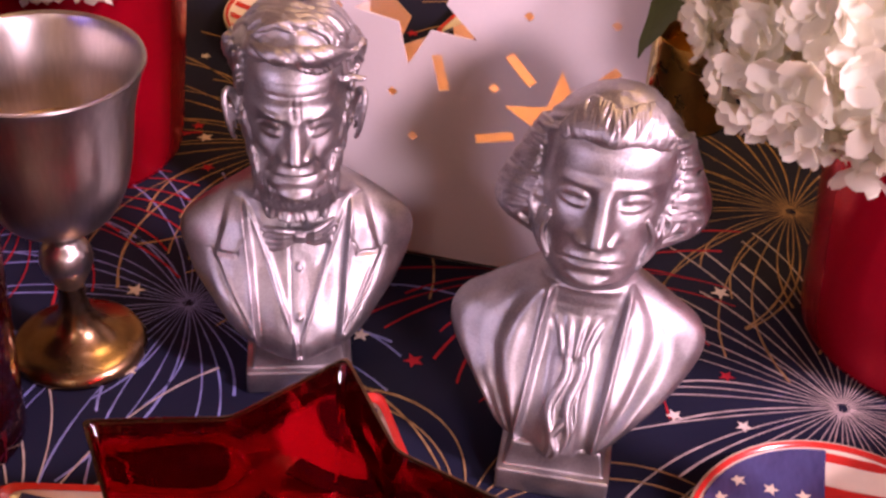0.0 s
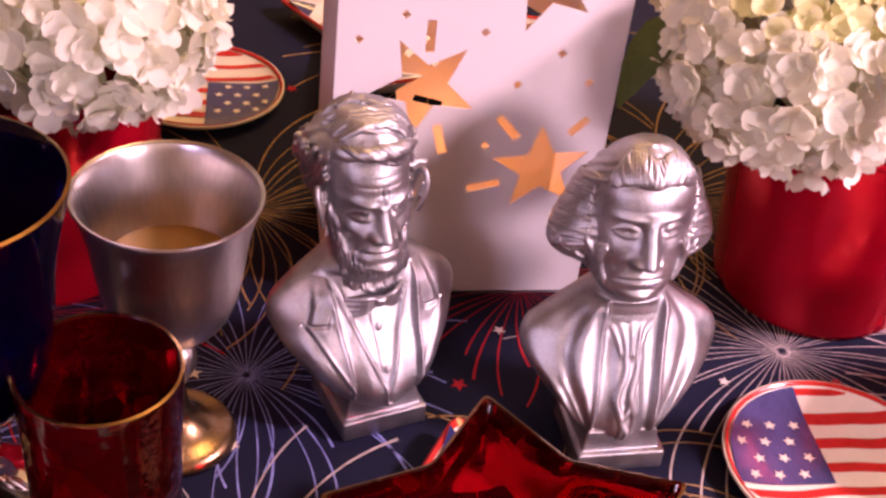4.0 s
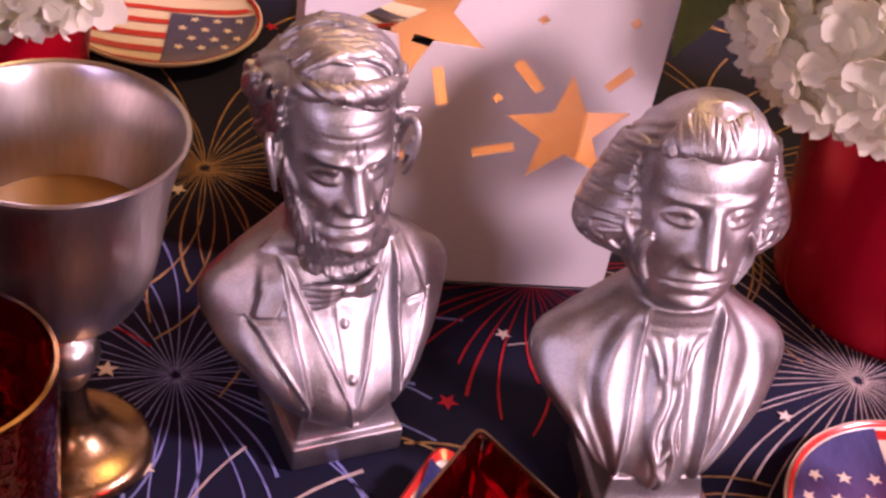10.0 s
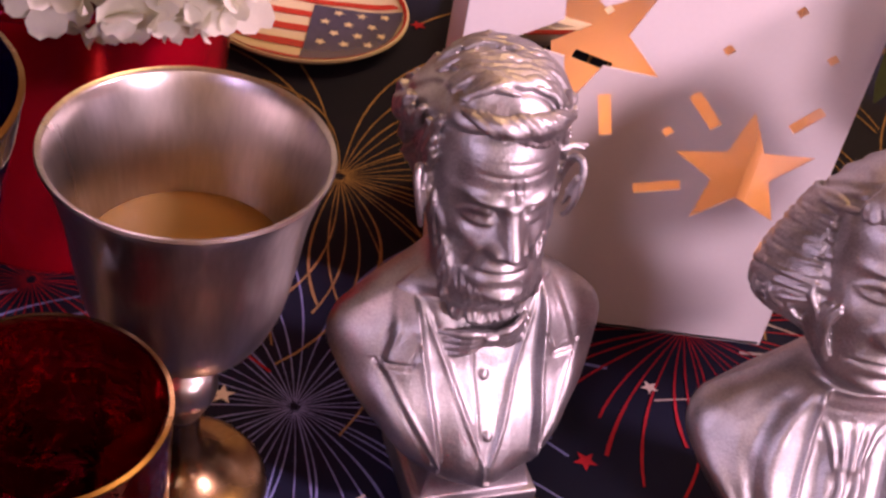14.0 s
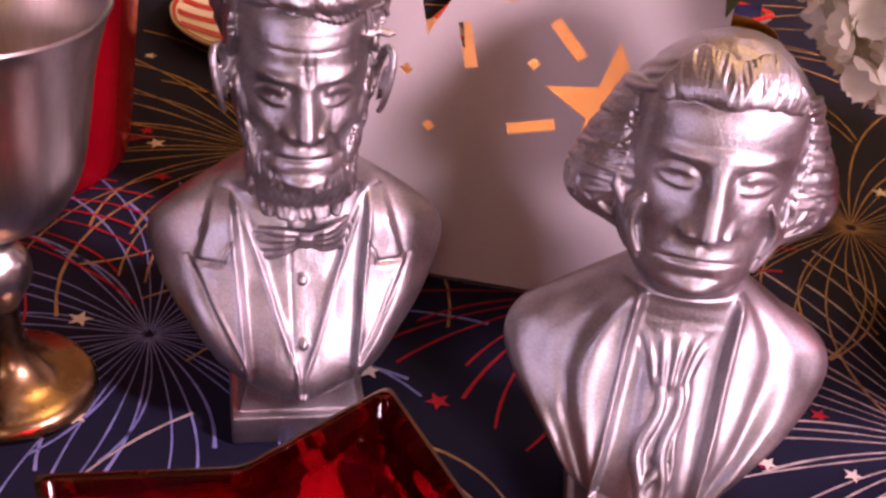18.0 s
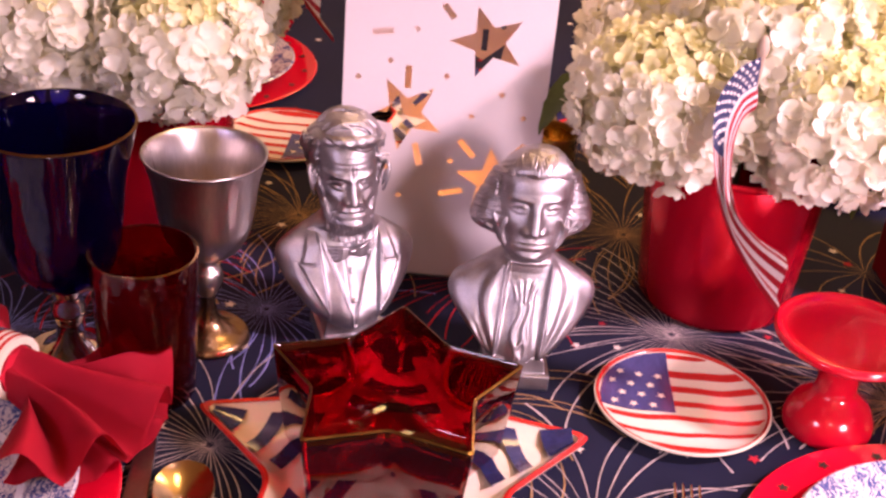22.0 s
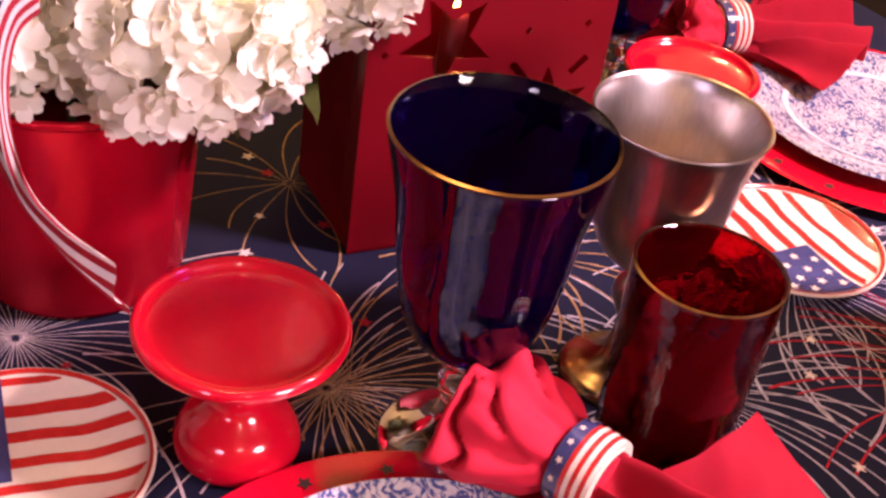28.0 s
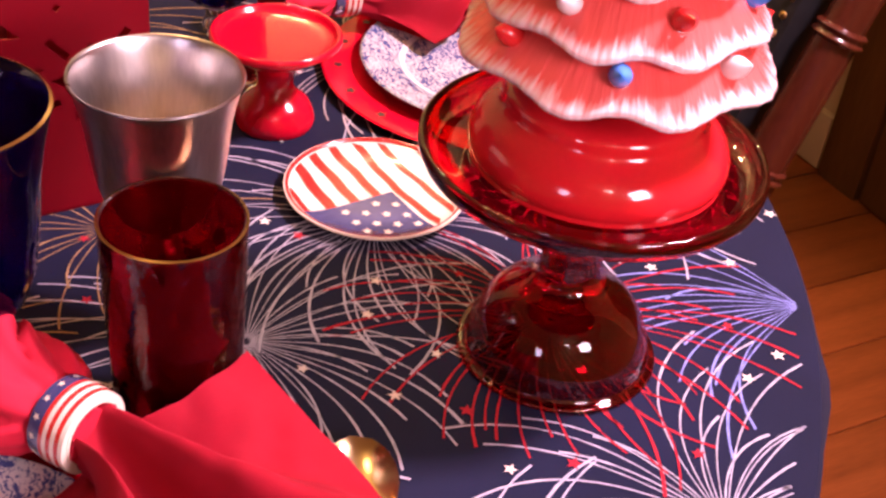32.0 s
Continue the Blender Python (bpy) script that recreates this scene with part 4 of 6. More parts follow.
def cast(bm, at):
    ob = part("bust", bm, M["silver"], angle=75)
    ob.matrix_world = at
    fuse = ob.modifiers.new("one_casting", "REMESH")
    fuse.mode, fuse.voxel_size, fuse.use_smooth_shade = "VOXEL", 0.00045, True
    return ob


bearded_bust(pose(-0.121, 0.043, 0, 0, 0, 18), "cast silver metal bust of a bearded man in a coat")
wigged_bust(pose(0.001, 0.013, 0, 0, 0, 3), "cast silver metal bust with rolled hair and ruffled neckcloth")


# glasses and cups


def pewter_goblet(at, label, group=""):
    g = thing("goblet", at, label, "goblet", group)
    part("foot", lathe(curve([(0.0, 0.004), (0.012, 0.006), (0.028, 0.003), (0.0305, 0.0), (0.031, 0.0025), (0.028, 0.006), (0.018, 0.0095), (0.010, 0.016), (0.0065, 0.026), (0.006, 0.038)], 45), 64), M["warm_pewter"], g, "golden brown metal foot")
    part("stem_knop", lathe(curve([(0.006, 0.036), (0.0085, 0.041), (0.0115, 0.048), (0.0105, 0.055), (0.0065, 0.060), (0.0068, 0.066)], 30), 48), M["pewter"], g)
    prof = curve([(0.0, 0.0665), (0.013, 0.068), (0.024, 0.075), (0.031, 0.088), (0.0345, 0.105), (0.037, 0.122), (0.041, 0.137), (0.0435, 0.1425)], 44)
    inner = [(max(r - 0.0016, 0), z + (0.0022 if i < 3 else 0.0008)) for i, (r, z) in enumerate(prof)]
    part("cup", lathe(prof + [(0.0432, 0.1434)] + inner[::-1][1:-1] + [(0, 0.069)], 80), M["pewter"], g)
    part("drink", lathe([(0, 0.104), (0.0324, 0.104), (0.0290, 0.0885), (0.021, 0.0770), (0, 0.072)], 48), M["wine"], g, "pale golden drink")
    return g


def tumbler(at, h, r, label, group="", glassy="red_glass_dark"):
    g = thing("tumbler", at, label, "glass", group)
    prof = [(0, 0.0), (r * 0.86, 0.0), (r * 0.9, 0.003)] + [(r * (0.9 + 0.1 * k / 12), 0.003 + (h - 0.003) * k / 12) for k in range(1, 13)]
    inner = [(r * (0.9 + 0.1 * k / 12) - 0.0022, 0.003 + (h - 0.003) * k / 12) for k in range(12, 1, -1)] + [(r * 0.8, 0.016), (0, 0.012)]
    part("glass_wall", lathe(prof + [(r - 0.001, h + 0.0008)] + inner, 72), M[glassy], g)
    part("rim", lathe([(r - 0.0012, h + 0.0004), (r + 0.0001, h + 0.0001), (r + 0.0001, h + 0.0008), (r - 0.0012, h + 0.0011), (r - 0.0012, h + 0.0004)], 72), M["gold_rim"], g, "thin gilded rim")
    return g


def blue_goblet(at, label, group=""):
    g = thing("water_goblet", at, label, "goblet", group)
    part("foot", lathe(curve([(0, 0.006), (0.02, 0.005), (0.036, 0.0), (0.038, 0.002), (0.034, 0.006), (0.02, 0.011), (0.011, 0.02), (0.0085, 0.032), (0.012, 0.042), (0.009, 0.052), (0.012, 0.060)], 60), 64), M["clear_glass"], g, "clear glass stem and foot")
    prof = curve([(0.0, 0.060), (0.014, 0.062), (0.028, 0.072), (0.036, 0.09), (0.0405, 0.115), (0.044, 0.145), (0.0515, 0.18)], 44)
    inner = [(max(r - 0.0024, 0), z + 0.003 if r < 0.03 else z + 0.0006) for r, z in prof]
    part("bowl", lathe(prof + [(0.0508, 0.1812)] + inner[::-1][1:-1] + [(0, 0.0645)], 80), M["blue_glass"], g)
    part("rim", lathe([(0.0501, 0.1811), (0.0516, 0.1806), (0.0516, 0.1812), (0.0501, 0.1817), (0.0501, 0.1811)], 80), M["gold_rim"], g, "thin gilded rim")
    return g


pewter_goblet(pose(-0.2195, 0.0245, 0) @ Matrix.Diagonal((0.97, 0.97, 1.03, 1)), "brushed pewter stemmed goblet half full of pale wine", "pewter goblets")
pewter_goblet(pose(0.4305, -0.0100, 0) @ Matrix.Diagonal((1.018, 1.018, 1.165, 1)), "brushed pewter stemmed goblet half full of pale wine", "pewter goblets")
tumbler(pose(-0.2458, -0.0425, 0), 0.107, 0.0347, "tall ruby red textured glass tumbler with a gold rim", "ruby tumblers")
tumbler(pose(0.4154, -0.0822, 0), 0.130, 0.0357, "tall ruby red textured glass tumbler with a gold rim", "ruby tumblers")
blue_goblet(pose(0.3222, -0.0402, 0) @ Matrix.Diagonal((0.985, 0.985, 1.02, 1)), "cobalt blue glass goblet on a clear stem", "cobalt goblets")
blue_goblet(pose(-0.305, -0.018, 0), "cobalt blue glass goblet on a clear stem", "cobalt goblets")
blue_goblet(pose(0.558, 0.274, 0) @ Matrix.Scale(0.96, 4), "cobalt blue glass goblet on a clear stem", "cobalt goblets")


# paper lantern bags


def panel_with_holes(w, h, holes, thick=0.0006):
    bm = bmesh.new()
    loops = [[(-w / 2, 0), (w / 2, 0), (w / 2, h), (-w / 2, h)]] + holes
    for loop in loops:
        vs = [bm.verts.new((x, 0, z)) for x, z in loop]
        for a, b in zip(vs, vs[1:] + vs[:1]):
            bm.edges.new((a, b))
    bmesh.ops.triangle_fill(bm, use_beauty=True, use_dissolve=False, edges=bm.edges[:])
    r = bmesh.ops.extrude_face_region(bm, geom=bm.faces[:])
    bmesh.ops.translate(bm, verts=[v for v in r["geom"] if isinstance(v, bmesh.types.BMVert)], vec=(0, thick, 0))
    return bm


def bar_hole(x0, z0, x1, z1, w):
    d = math.hypot(x1 - x0, z1 - z0)
    nx, nz = -(z1 - z0) / d * w / 2, (x1 - x0) / d * w / 2
    return [(x0 + nx, z0 + nz), (x0 - nx, z0 - nz), (x1 - nx, z1 - nz), (x1 + nx, z1 + nz)]


def sq_hole(x, z, s):
    return [(x - s, z), (x, z - s), (x + s, z), (x, z + s)]


def bag(at, w, d, h, material, label):
    g = thing("lantern_bag", at, label, "paper bag", "lantern bags")
    c = 0.0645
    holes = [star_points(-0.0935 + c, 0.138, 0.0305, 0.5, 0.42), star_points(-0.0235 + c, 0.088, 0.0285, 0.1, 0.42), star_points(-0.036 + c, 0.199, 0.0285, 0.35, 0.42)]
    for x0, z0, x1, z1 in ((-0.0922, 0.1765, -0.0921, 0.1583), (-0.0842, 0.1148, -0.0797, 0.097), (-0.051, 0.1203, -0.039, 0.1071),
                           (-0.0634, 0.0739, -0.0456, 0.0786), (-0.0109, 0.1105, -0.0015, 0.1205), (-0.07, 0.225, -0.062, 0.215), (-0.12, 0.2, -0.105, 0.202)):
        holes.append(bar_hole(x0 + c, z0, x1 + c, z1, 0.0048))
    for x, z in ((-0.1058, 0.1791), (-0.1288, 0.1646), (-0.0643, 0.1705), (-0.0437, 0.1405), (-0.0225, 0.1595), (-0.0052, 0.1422), (-0.1308, 0.1326), (-0.0566, 0.1023), (-0.1043, 0.0926), (-0.0939, 0.0702), (-0.088, 0.205), (-0.128, 0.225)):
        holes.append(sq_hole(x + c, z, 0.0026))
    part("front_panel", panel_with_holes(w, h, holes), material, g, "front pierced with stars, bars and diamonds", smooth=False)
    back = part("back_panel", panel_with_holes(w, h, [[(-x, z) for x, z in q] for q in holes]), material, g, smooth=False)
    back.matrix_local = Matrix.Translation((0, d, 0))
    for s in (-1, 1):
        bm = bmesh.new()
        t = 0.0004
        prof = [(s * w / 2, 0.0), (s * (w / 2 - 0.012), d / 2), (s * w / 2, d)]
        vs = [[bm.verts.new((x, y, z)) for x, y in prof] for z in (0.0, h)]
        low = [bm.verts.new((s * w / 2, 0, 0)), bm.verts.new((s * w / 2, d, 0))]
        for k in range(2):
            bm.faces.new((vs[0][k], vs[0][k + 1], vs[1][k + 1], vs[1][k]))
        bmesh.ops.delete(bm, geom=low, context="VERTS")
        bmesh.ops.solidify(bm, geom=bm.faces[:], thickness=t)
        part("gusset", bm, material, g, smooth=False)
    part("bottom", box(w - 0.002, d, 0.0012, at=(0, d / 2, 0.0008)), material, g, smooth=False)
    return g


def tealight(at, wax, colour, tall=0.0, r=0.019):
    t = thing("candle", at, colour + " flameless candle glowing inside a paper bag", "candle", "candles")
    h = 0.0165 + tall
    part("body", lathe([(0, 0), (r - 0.001, 0), (r, 0.001), (r, h), (r - 0.001, h + 0.0015), (r * 0.5, h), (0, h)], 32), M[wax], t)
    part("flame", lathe(curve([(0, h), (0.0016, h + 0.0012), (0.0022, h + 0.0045), (0.0013, h + 0.008), (0, h + 0.0105)], 20), 16), M["flame"], t, "warm flame-shaped bulb")


bag(pose(-0.0645, 0.1354, 0.0006), 0.1505, 0.09, 0.27, M["white_paper"], "white paper lantern bag pierced with stars")
bag(pose(0.391, 0.126, 0.0006, 0, 0, 4), 0.1525, 0.09, 0.27, M["red_paper"], "red paper lantern bag pierced with stars")
tealight(pose(-0.06, 0.18, 0.002), "bulb_white", "white")
tealight(pose(0.380, 0.160, 0.002), "red_wax", "red", 0.118, 0.008)
spot_lamp("candle_light_white", (-0.06, 0.178, 0.055), 0.085, (1.0, 0.30, 0.08), 0.006)
spot_lamp("candle_light_red", (0.380, 0.158, 0.156), 0.14, (1.0, 0.42, 0.12), 0.006)


# red ceramics


def pedestal_dish(at, label):
    g = thing("pedestal_dish", at, label, "dish", "red pedestal dishes")
    part("foot", lathe(curve([(0, 0.005), (0.022, 0.004), (0.0275, 0.0), (0.0300, 0.003), (0.0296, 0.010), (0.0255, 0.019), (0.0185, 0.026), (0.0142, 0.032), (0.0140, 0.041), (0.0175, 0.050), (0.0220, 0.056)], 60), 64), M["red_gloss"], g, "domed red foot")
    part("bowl", lathe(curve([(0.0, 0.052), (0.0205, 0.0535), (0.034, 0.0605), (0.0440, 0.0675), (0.0482, 0.0712), (0.0488, 0.0742), (0.0470, 0.0764), (0.0444, 0.0755), (0.0405, 0.0718), (0.030, 0.0698), (0.0, 0.0690)], 66), 80), M["red_gloss"], g, "shallow red bowl with a rounded lip")
    return g


def vase(at, label):
    g = thing("flower_vase", at, label, "vase", "red vases")
    prof = curve([(0.0, 0.0012), (0.050, 0.0), (0.0575, 0.002), (0.0600, 0.008), (0.0622, 0.030), (0.0664, 0.080), (0.0705, 0.126)], 48)
    inner = [(max(r - 0.003, 0), z + 0.002) for r, z in prof if z > 0.006]
    part("vase_wall", lathe(prof + inner[::-1] + [(0, 0.008)], 96), M["red_vase"], g)
    part("rim", lathe(curve([(0.0674, 0.1262), (0.0706, 0.1262), (0.0722, 0.1285), (0.0714, 0.1310), (0.0690, 0.1314), (0.0674, 0.1295), (0.0674, 0.1262)], 24), 96), M["red_vase"], g, "rounded red rim")
    return g


pedestal_dish(pose(0.2180, -0.0190, 0) @ Matrix.Scale(1.035, 4), "glossy red ceramic pedestal dish")
pedestal_dish(pose(0.573, 0.192, 0) @ Matrix.Scale(0.955, 4), "glossy red ceramic pedestal dish")
VASE_R = (0.162, 0.146)
VASE_L = (-0.297, 0.181)
vase(pose(*VASE_R, 0), "tapered red vase holding white hydrangeas")
vase(pose(*VASE_L, 0), "tapered red vase holding white hydrangeas")


def petal(bm, m, s, mi, rnd):
    """One rounded, cupped petal of size s; it grows along +x from the origin."""
    rows = ((0.0, 0.10), (0.25, 0.36), (0.55, 0.55), (0.85, 0.46), (1.0, 0.20))
    cup, twist = rnd.uniform(0.05, 0.35), rnd.uniform(-0.15, 0.15)
    grid = []
    for t, w in rows:
        z = cup * t * t * s
        grid.append([bm.verts.new(m @ Vector((t * s, w * s * k, z + 0.16 * s * k * k * t + twist * s * k * t))) for k in (-1, 0, 1)])
    for a, b in zip(grid, grid[1:]):
        for k in range(2):
            f = bm.faces.new((a[k], a[k + 1], b[k + 1], b[k]))
            f.material_index, f.smooth = mi, True


def flower_head(centre, radius, count, size, seed_no, squash=0.88):
    """A ball of four-petalled florets in two layers, looser and larger towards its lower edge."""
    rnd = random.Random(seed_no)
    bm = bmesh.new()
    for layer, n_, floor_ in ((0.80, int(count * 0.6), -0.8), (1.0, count, -0.8), (1.02, int(count * 1.6), 0.42)):
        for k in range(n_):
            z = 1 - 2 * (k + 0.5) / n_
            if z < floor_:
                continue
            a = k * 2.39996 + rnd.uniform(-0.2, 0.2)
            r = math.sqrt(1 - z * z)
            n = Vector((r * math.cos(a), r * math.sin(a), z)).normalized()
            p = Vector(centre) + Vector((n.x, n.y, n.z * squash)) * radius * layer * rnd.uniform(0.92, 1.06)
            n = (n + Vector((rnd.uniform(-0.4, 0.4), rnd.uniform(-0.4, 0.4), rnd.uniform(-0.4, 0.4)))).normalized()
            base = Matrix.Translation(p) @ n.to_track_quat("Z", "Y").to_matrix().to_4x4() @ Matrix.Rotation(rnd.uniform(0, 6.28), 4, "Z")
            s = size * rnd.uniform(0.8, 1.2) * (0.66 if z > 0.45 else 1.0)
            young = 1 if z + rnd.uniform(-0.12, 0.12) > 0.62 else 0
            for i in range(4):
                petal(bm, base @ Matrix.Rotation(i * math.pi / 2 + rnd.uniform(-0.12, 0.12), 4, "Z") @ Matrix.Rotation(rnd.uniform(-0.4, 0.05), 4, "Y"), s, young, rnd)
    return bm


def big_leaf(length, width, droop):
    bm = bmesh.new()
    n = 12
    rows = []
    for i in range(n + 1):
        t = i / n
        w = width * math.sin(math.pi * t ** 0.8) ** 0.9 + 0.0004
        z = -droop * t * t
        rows.append([bm.verts.new((t * length, w * k, z + 0.15 * w * abs(k) + 0.0008 * math.sin(30 * t) * abs(k))) for k in (-1, -0.5, 0, 0.5, 1)])
    for a, b in zip(rows, rows[1:]):
        for k in range(4):
            bm.faces.new((a[k], a[k + 1], b[k + 1], b[k]))
    bmesh.ops.solidify(bm, geom=bm.faces[:], thickness=0.0005)
    return bm


def bouquet(at, heads, leaves, label, seed_no):
    g = thing("hydrangea_bouquet", at, label, "flowers", "hydrangea bouquets")
    for k, (x, y, z, r, n) in enumerate(heads):
        part("flower_head", flower_head((x, y, z), r, int(n * 1.5), 0.0112, seed_no + k), [M["petal"], M["petal_young"]], g)
        part("stalk", tube([(x * 0.3, y * 0.3, 0.02), (x * 0.6, y * 0.6, z * 0.6), (x, y, z)], 0.0025, 8), M["stem"], g)
    for x, y, z, rz, ry, ln in leaves:
        part("leaf", big_leaf(ln, ln * 0.21, ln * 0.2), M["leaf"], g, at=pose(x, y, z, 0, ry, rz))
    return g


bouquet(pose(*VASE_R, 0), [(-0.070, -0.036, 0.176, 0.063, 190), (0.047, -0.050, 0.178, 0.062, 190), (0.13, 0.0, 0.196, 0.060, 170), (0.0, 0.0, 0.217, 0.07, 190), (-0.06, 0.06, 0.188, 0.06, 120), (0.07, 0.07, 0.188, 0.06, 120)],
        [(-0.128, -0.016, 0.190, 208, 46, 0.058), (0.086, -0.042, 0.172, 205, 72, 0.07), (0.10, -0.01, 0.16, -40, 50, 0.07)], "full white and pale green hydrangea bouquet in a red vase", 40)
bouquet(pose(*VASE_L, 0), [(-0.065, -0.03, 0.182, 0.060, 180), (0.036, -0.040, 0.176, 0.058, 180), (-0.010, 0.01, 0.212, 0.065, 170), (0.05, 0.05, 0.190, 0.056, 120), (-0.06, 0.06, 0.188, 0.06, 120)],
        [], "full white and pale green hydrangea bouquet in a red vase", 80)


# plates, chargers and the star bowl


def rounded(points, r, n=5):
    """A closed outline with its corners rounded."""
    out = []
    m = len(points)
    for i in range(m):
        p, a, b = Vector(points[i]), Vector(points[i - 1]), Vector(points[(i + 1) % m])
        u, v = (a - p), (b - p)
        k = min(r, u.length * 0.45, v.length * 0.45)
        s, e = p + u.normalized() * k, p + v.normalized() * k
        for j in range(n + 1):
            t = j / n
            q = s * (1 - t) ** 2 + p * 2 * t * (1 - t) + e * t * t
            out.append((q.x, q.y))
    return out


def stack(outlines):
    """Joins outlines (points, height) of equal count into a closed skin, capped at both ends."""
    bm = bmesh.new()
    rings = [[bm.verts.new((x, y, z)) for x, y in pts] for pts, z in outlines]
    n = len(rings[0])
    for a, b in zip(rings, rings[1:]):
        for j in range(n):
            bm.faces.new((a[j], a[(j + 1) % n], b[(j + 1) % n], b[j]))
    bm.faces.new(rings[0][::-1])
    bm.faces.new(rings[-1])
    return bm


def dish_z(x, y, r):
    """Height of the painted face of a small plate."""
    t = math.hypot(x, y) / r
    return 0.0042 + 0.0052 * max(0.0, (t - 0.5) / 0.5) ** 2


def flag_stripe(r, y0, y1, x0, seed_no, lift=0.0005):
    """A brushed stripe across a round plate between two heights, from x0 on."""
    bm = bmesh.new()
    rnd = random.Random(seed_no)
    ph = rnd.uniform(0, 6)
    prev = None
    n = 22
    reach = math.sqrt(max(r * r - min(y0 * y0, y1 * y1), 1e-8)) * 0.995
    lo, hi = max(x0, -reach), reach
    for i in range(n + 1):
        x = lo + (hi - lo) * i / n
        wob = 0.0009 * math.sin(70 * x + ph) + 0.0004 * math.sin(190 * x + 2 * ph)
        col = []
        for k in range(4):
            y = y0 + (y1 - y0) * k / 3 + wob
            yy = max(-math.sqrt(max(r * r - x * x, 0)), min(math.sqrt(max(r * r - x * x, 0)), y))
            col.append(bm.verts.new((x, yy, dish_z(x, yy, r / 0.93) + lift)))
        if prev:
            for k in range(3):
                bm.faces.new((prev[k], col[k], col[k + 1], prev[k + 1]))
        prev = col
    return bm


def flag_plate(at, r, label):
    g = thing("flag_plate", at, label, "plate", "flag plates")
    prof = [(0, 0.0), (r * 0.55, 0.0), (r * 0.6, 0.0008), (r * 0.8, 0.0028), (r * 0.96, 0.0062), (r, 0.0086), (r * 0.997, 0.0100), (r * 0.975, 0.0100)]
    prof += [(r * t, dish_z(r * t, 0, r)) for t in (0.95, 0.85, 0.75, 0.65, 0.55, 0.3)] + [(0, 0.0042)]
    part("dish", lathe(prof, 90), M["cer_white"], g)
    part("red_edge", lathe([(r * 0.975, 0.0102), (r * 0.958, 0.0096), (r * 0.945, 0.0089), (r * 0.945, 0.0094), (r * 0.958, 0.0102), (r * 0.976, 0.0107), (r * 0.975, 0.0102)], 90), M["cer_red"], g, "brushed red line round the edge")
    ri = r * 0.93
    cx, cy = -0.005 * r / 0.061, -0.0105 * r / 0.061
    h = 2 * ri / 13
    for k in range(13):
        if k % 2:
            continue
        y1 = ri - k * h - 0.0006
        y0 = y1 - h * (0.72 + 0.2 * ((k * 7) % 5 - 2) / 2)
        if y1 < -ri * 0.985 or y0 > ri * 0.985:
            continue
        x0 = cx if (y0 + y1) / 2 > cy else -ri
        part("stripe", flag_stripe(ri, max(y0, -ri * 0.99), min(y1, ri * 0.985), x0, k + 5), M["cer_red"], g, "brushed red stripe")
    bm = bmesh.new()
    n = 16
    grid = []
    for i in range(n + 1):
        x = -ri + (cx + ri) * i / n
        top = math.sqrt(max(ri * ri - x * x, 0))
        grid.append([bm.verts.new((x, yy, dish_z(x, yy, r) + 0.0008)) for yy in [min(cy, top) + (max(top, cy) - min(cy, top)) * j / 8 if top > cy else top * 0 + (cy if abs(cy) < top else math.copysign(top, cy)) for j in range(9)]])
    for a, b in zip(grid, grid[1:]):
        for k in range(8):
            bm.faces.new((a[k], b[k], b[k + 1], a[k + 1]))
    canton = part("canton", bm, M["cer_blue"], g, "brushed blue corner field")
    k = 0
    rnd = random.Random(3)
    for row in range(4):
        for c in range(3 + row % 2):
            x = cx - 0.0085 * r / 0.061 - c * 0.0135 * r / 0.061 - (0.0065 if row % 2 == 0 else 0.0) * r / 0.061
            y = cy + 0.0065 * r / 0.061 + row * 0.0115 * r / 0.061
            if math.hypot(x, y) < ri * 0.93:
                bm = bmesh.new()
                z = dish_z(x, y, r) + 0.0013
                small_star(bm, x, y, 0.0036 * r / 0.061, 0, z, rnd.uniform(0, 1))
                part("star", bm, M["cer_white"], canton, smooth=False)
    return g


flag_plate(pose(0.1175, -0.0158, 0.0004, 0, 0, 0), 0.0613, "small round ceramic plate painted as a flag")
flag_plate(pose(0.601, 0.0775, 0.0004, 0, 0, 97), 0.0615, "small round ceramic plate painted as a flag")
flag_plate(pose(-0.213, 0.357, 0.0004, 0, 0, 178), 0.0585, "small round ceramic plate painted as a flag")
flag_plate(pose(0.329, 0.372, 0.0004, 0, 0, 200), 0.058, "small round ceramic plate painted as a flag")


def ring_band(outlines):
    """A closed tube through outlines, the last joined to the first."""
    bm = bmesh.new()
    rings = [[bm.verts.new((x, y, z)) for x, y in pts] for pts, z in outlines]
    n = len(rings[0])
    for a, b in zip(rings, rings[1:] + rings[:1]):
        for j in range(n):
            bm.faces.new((a[j], a[(j + 1) % n], b[(j + 1) % n], b[j]))
    return bm


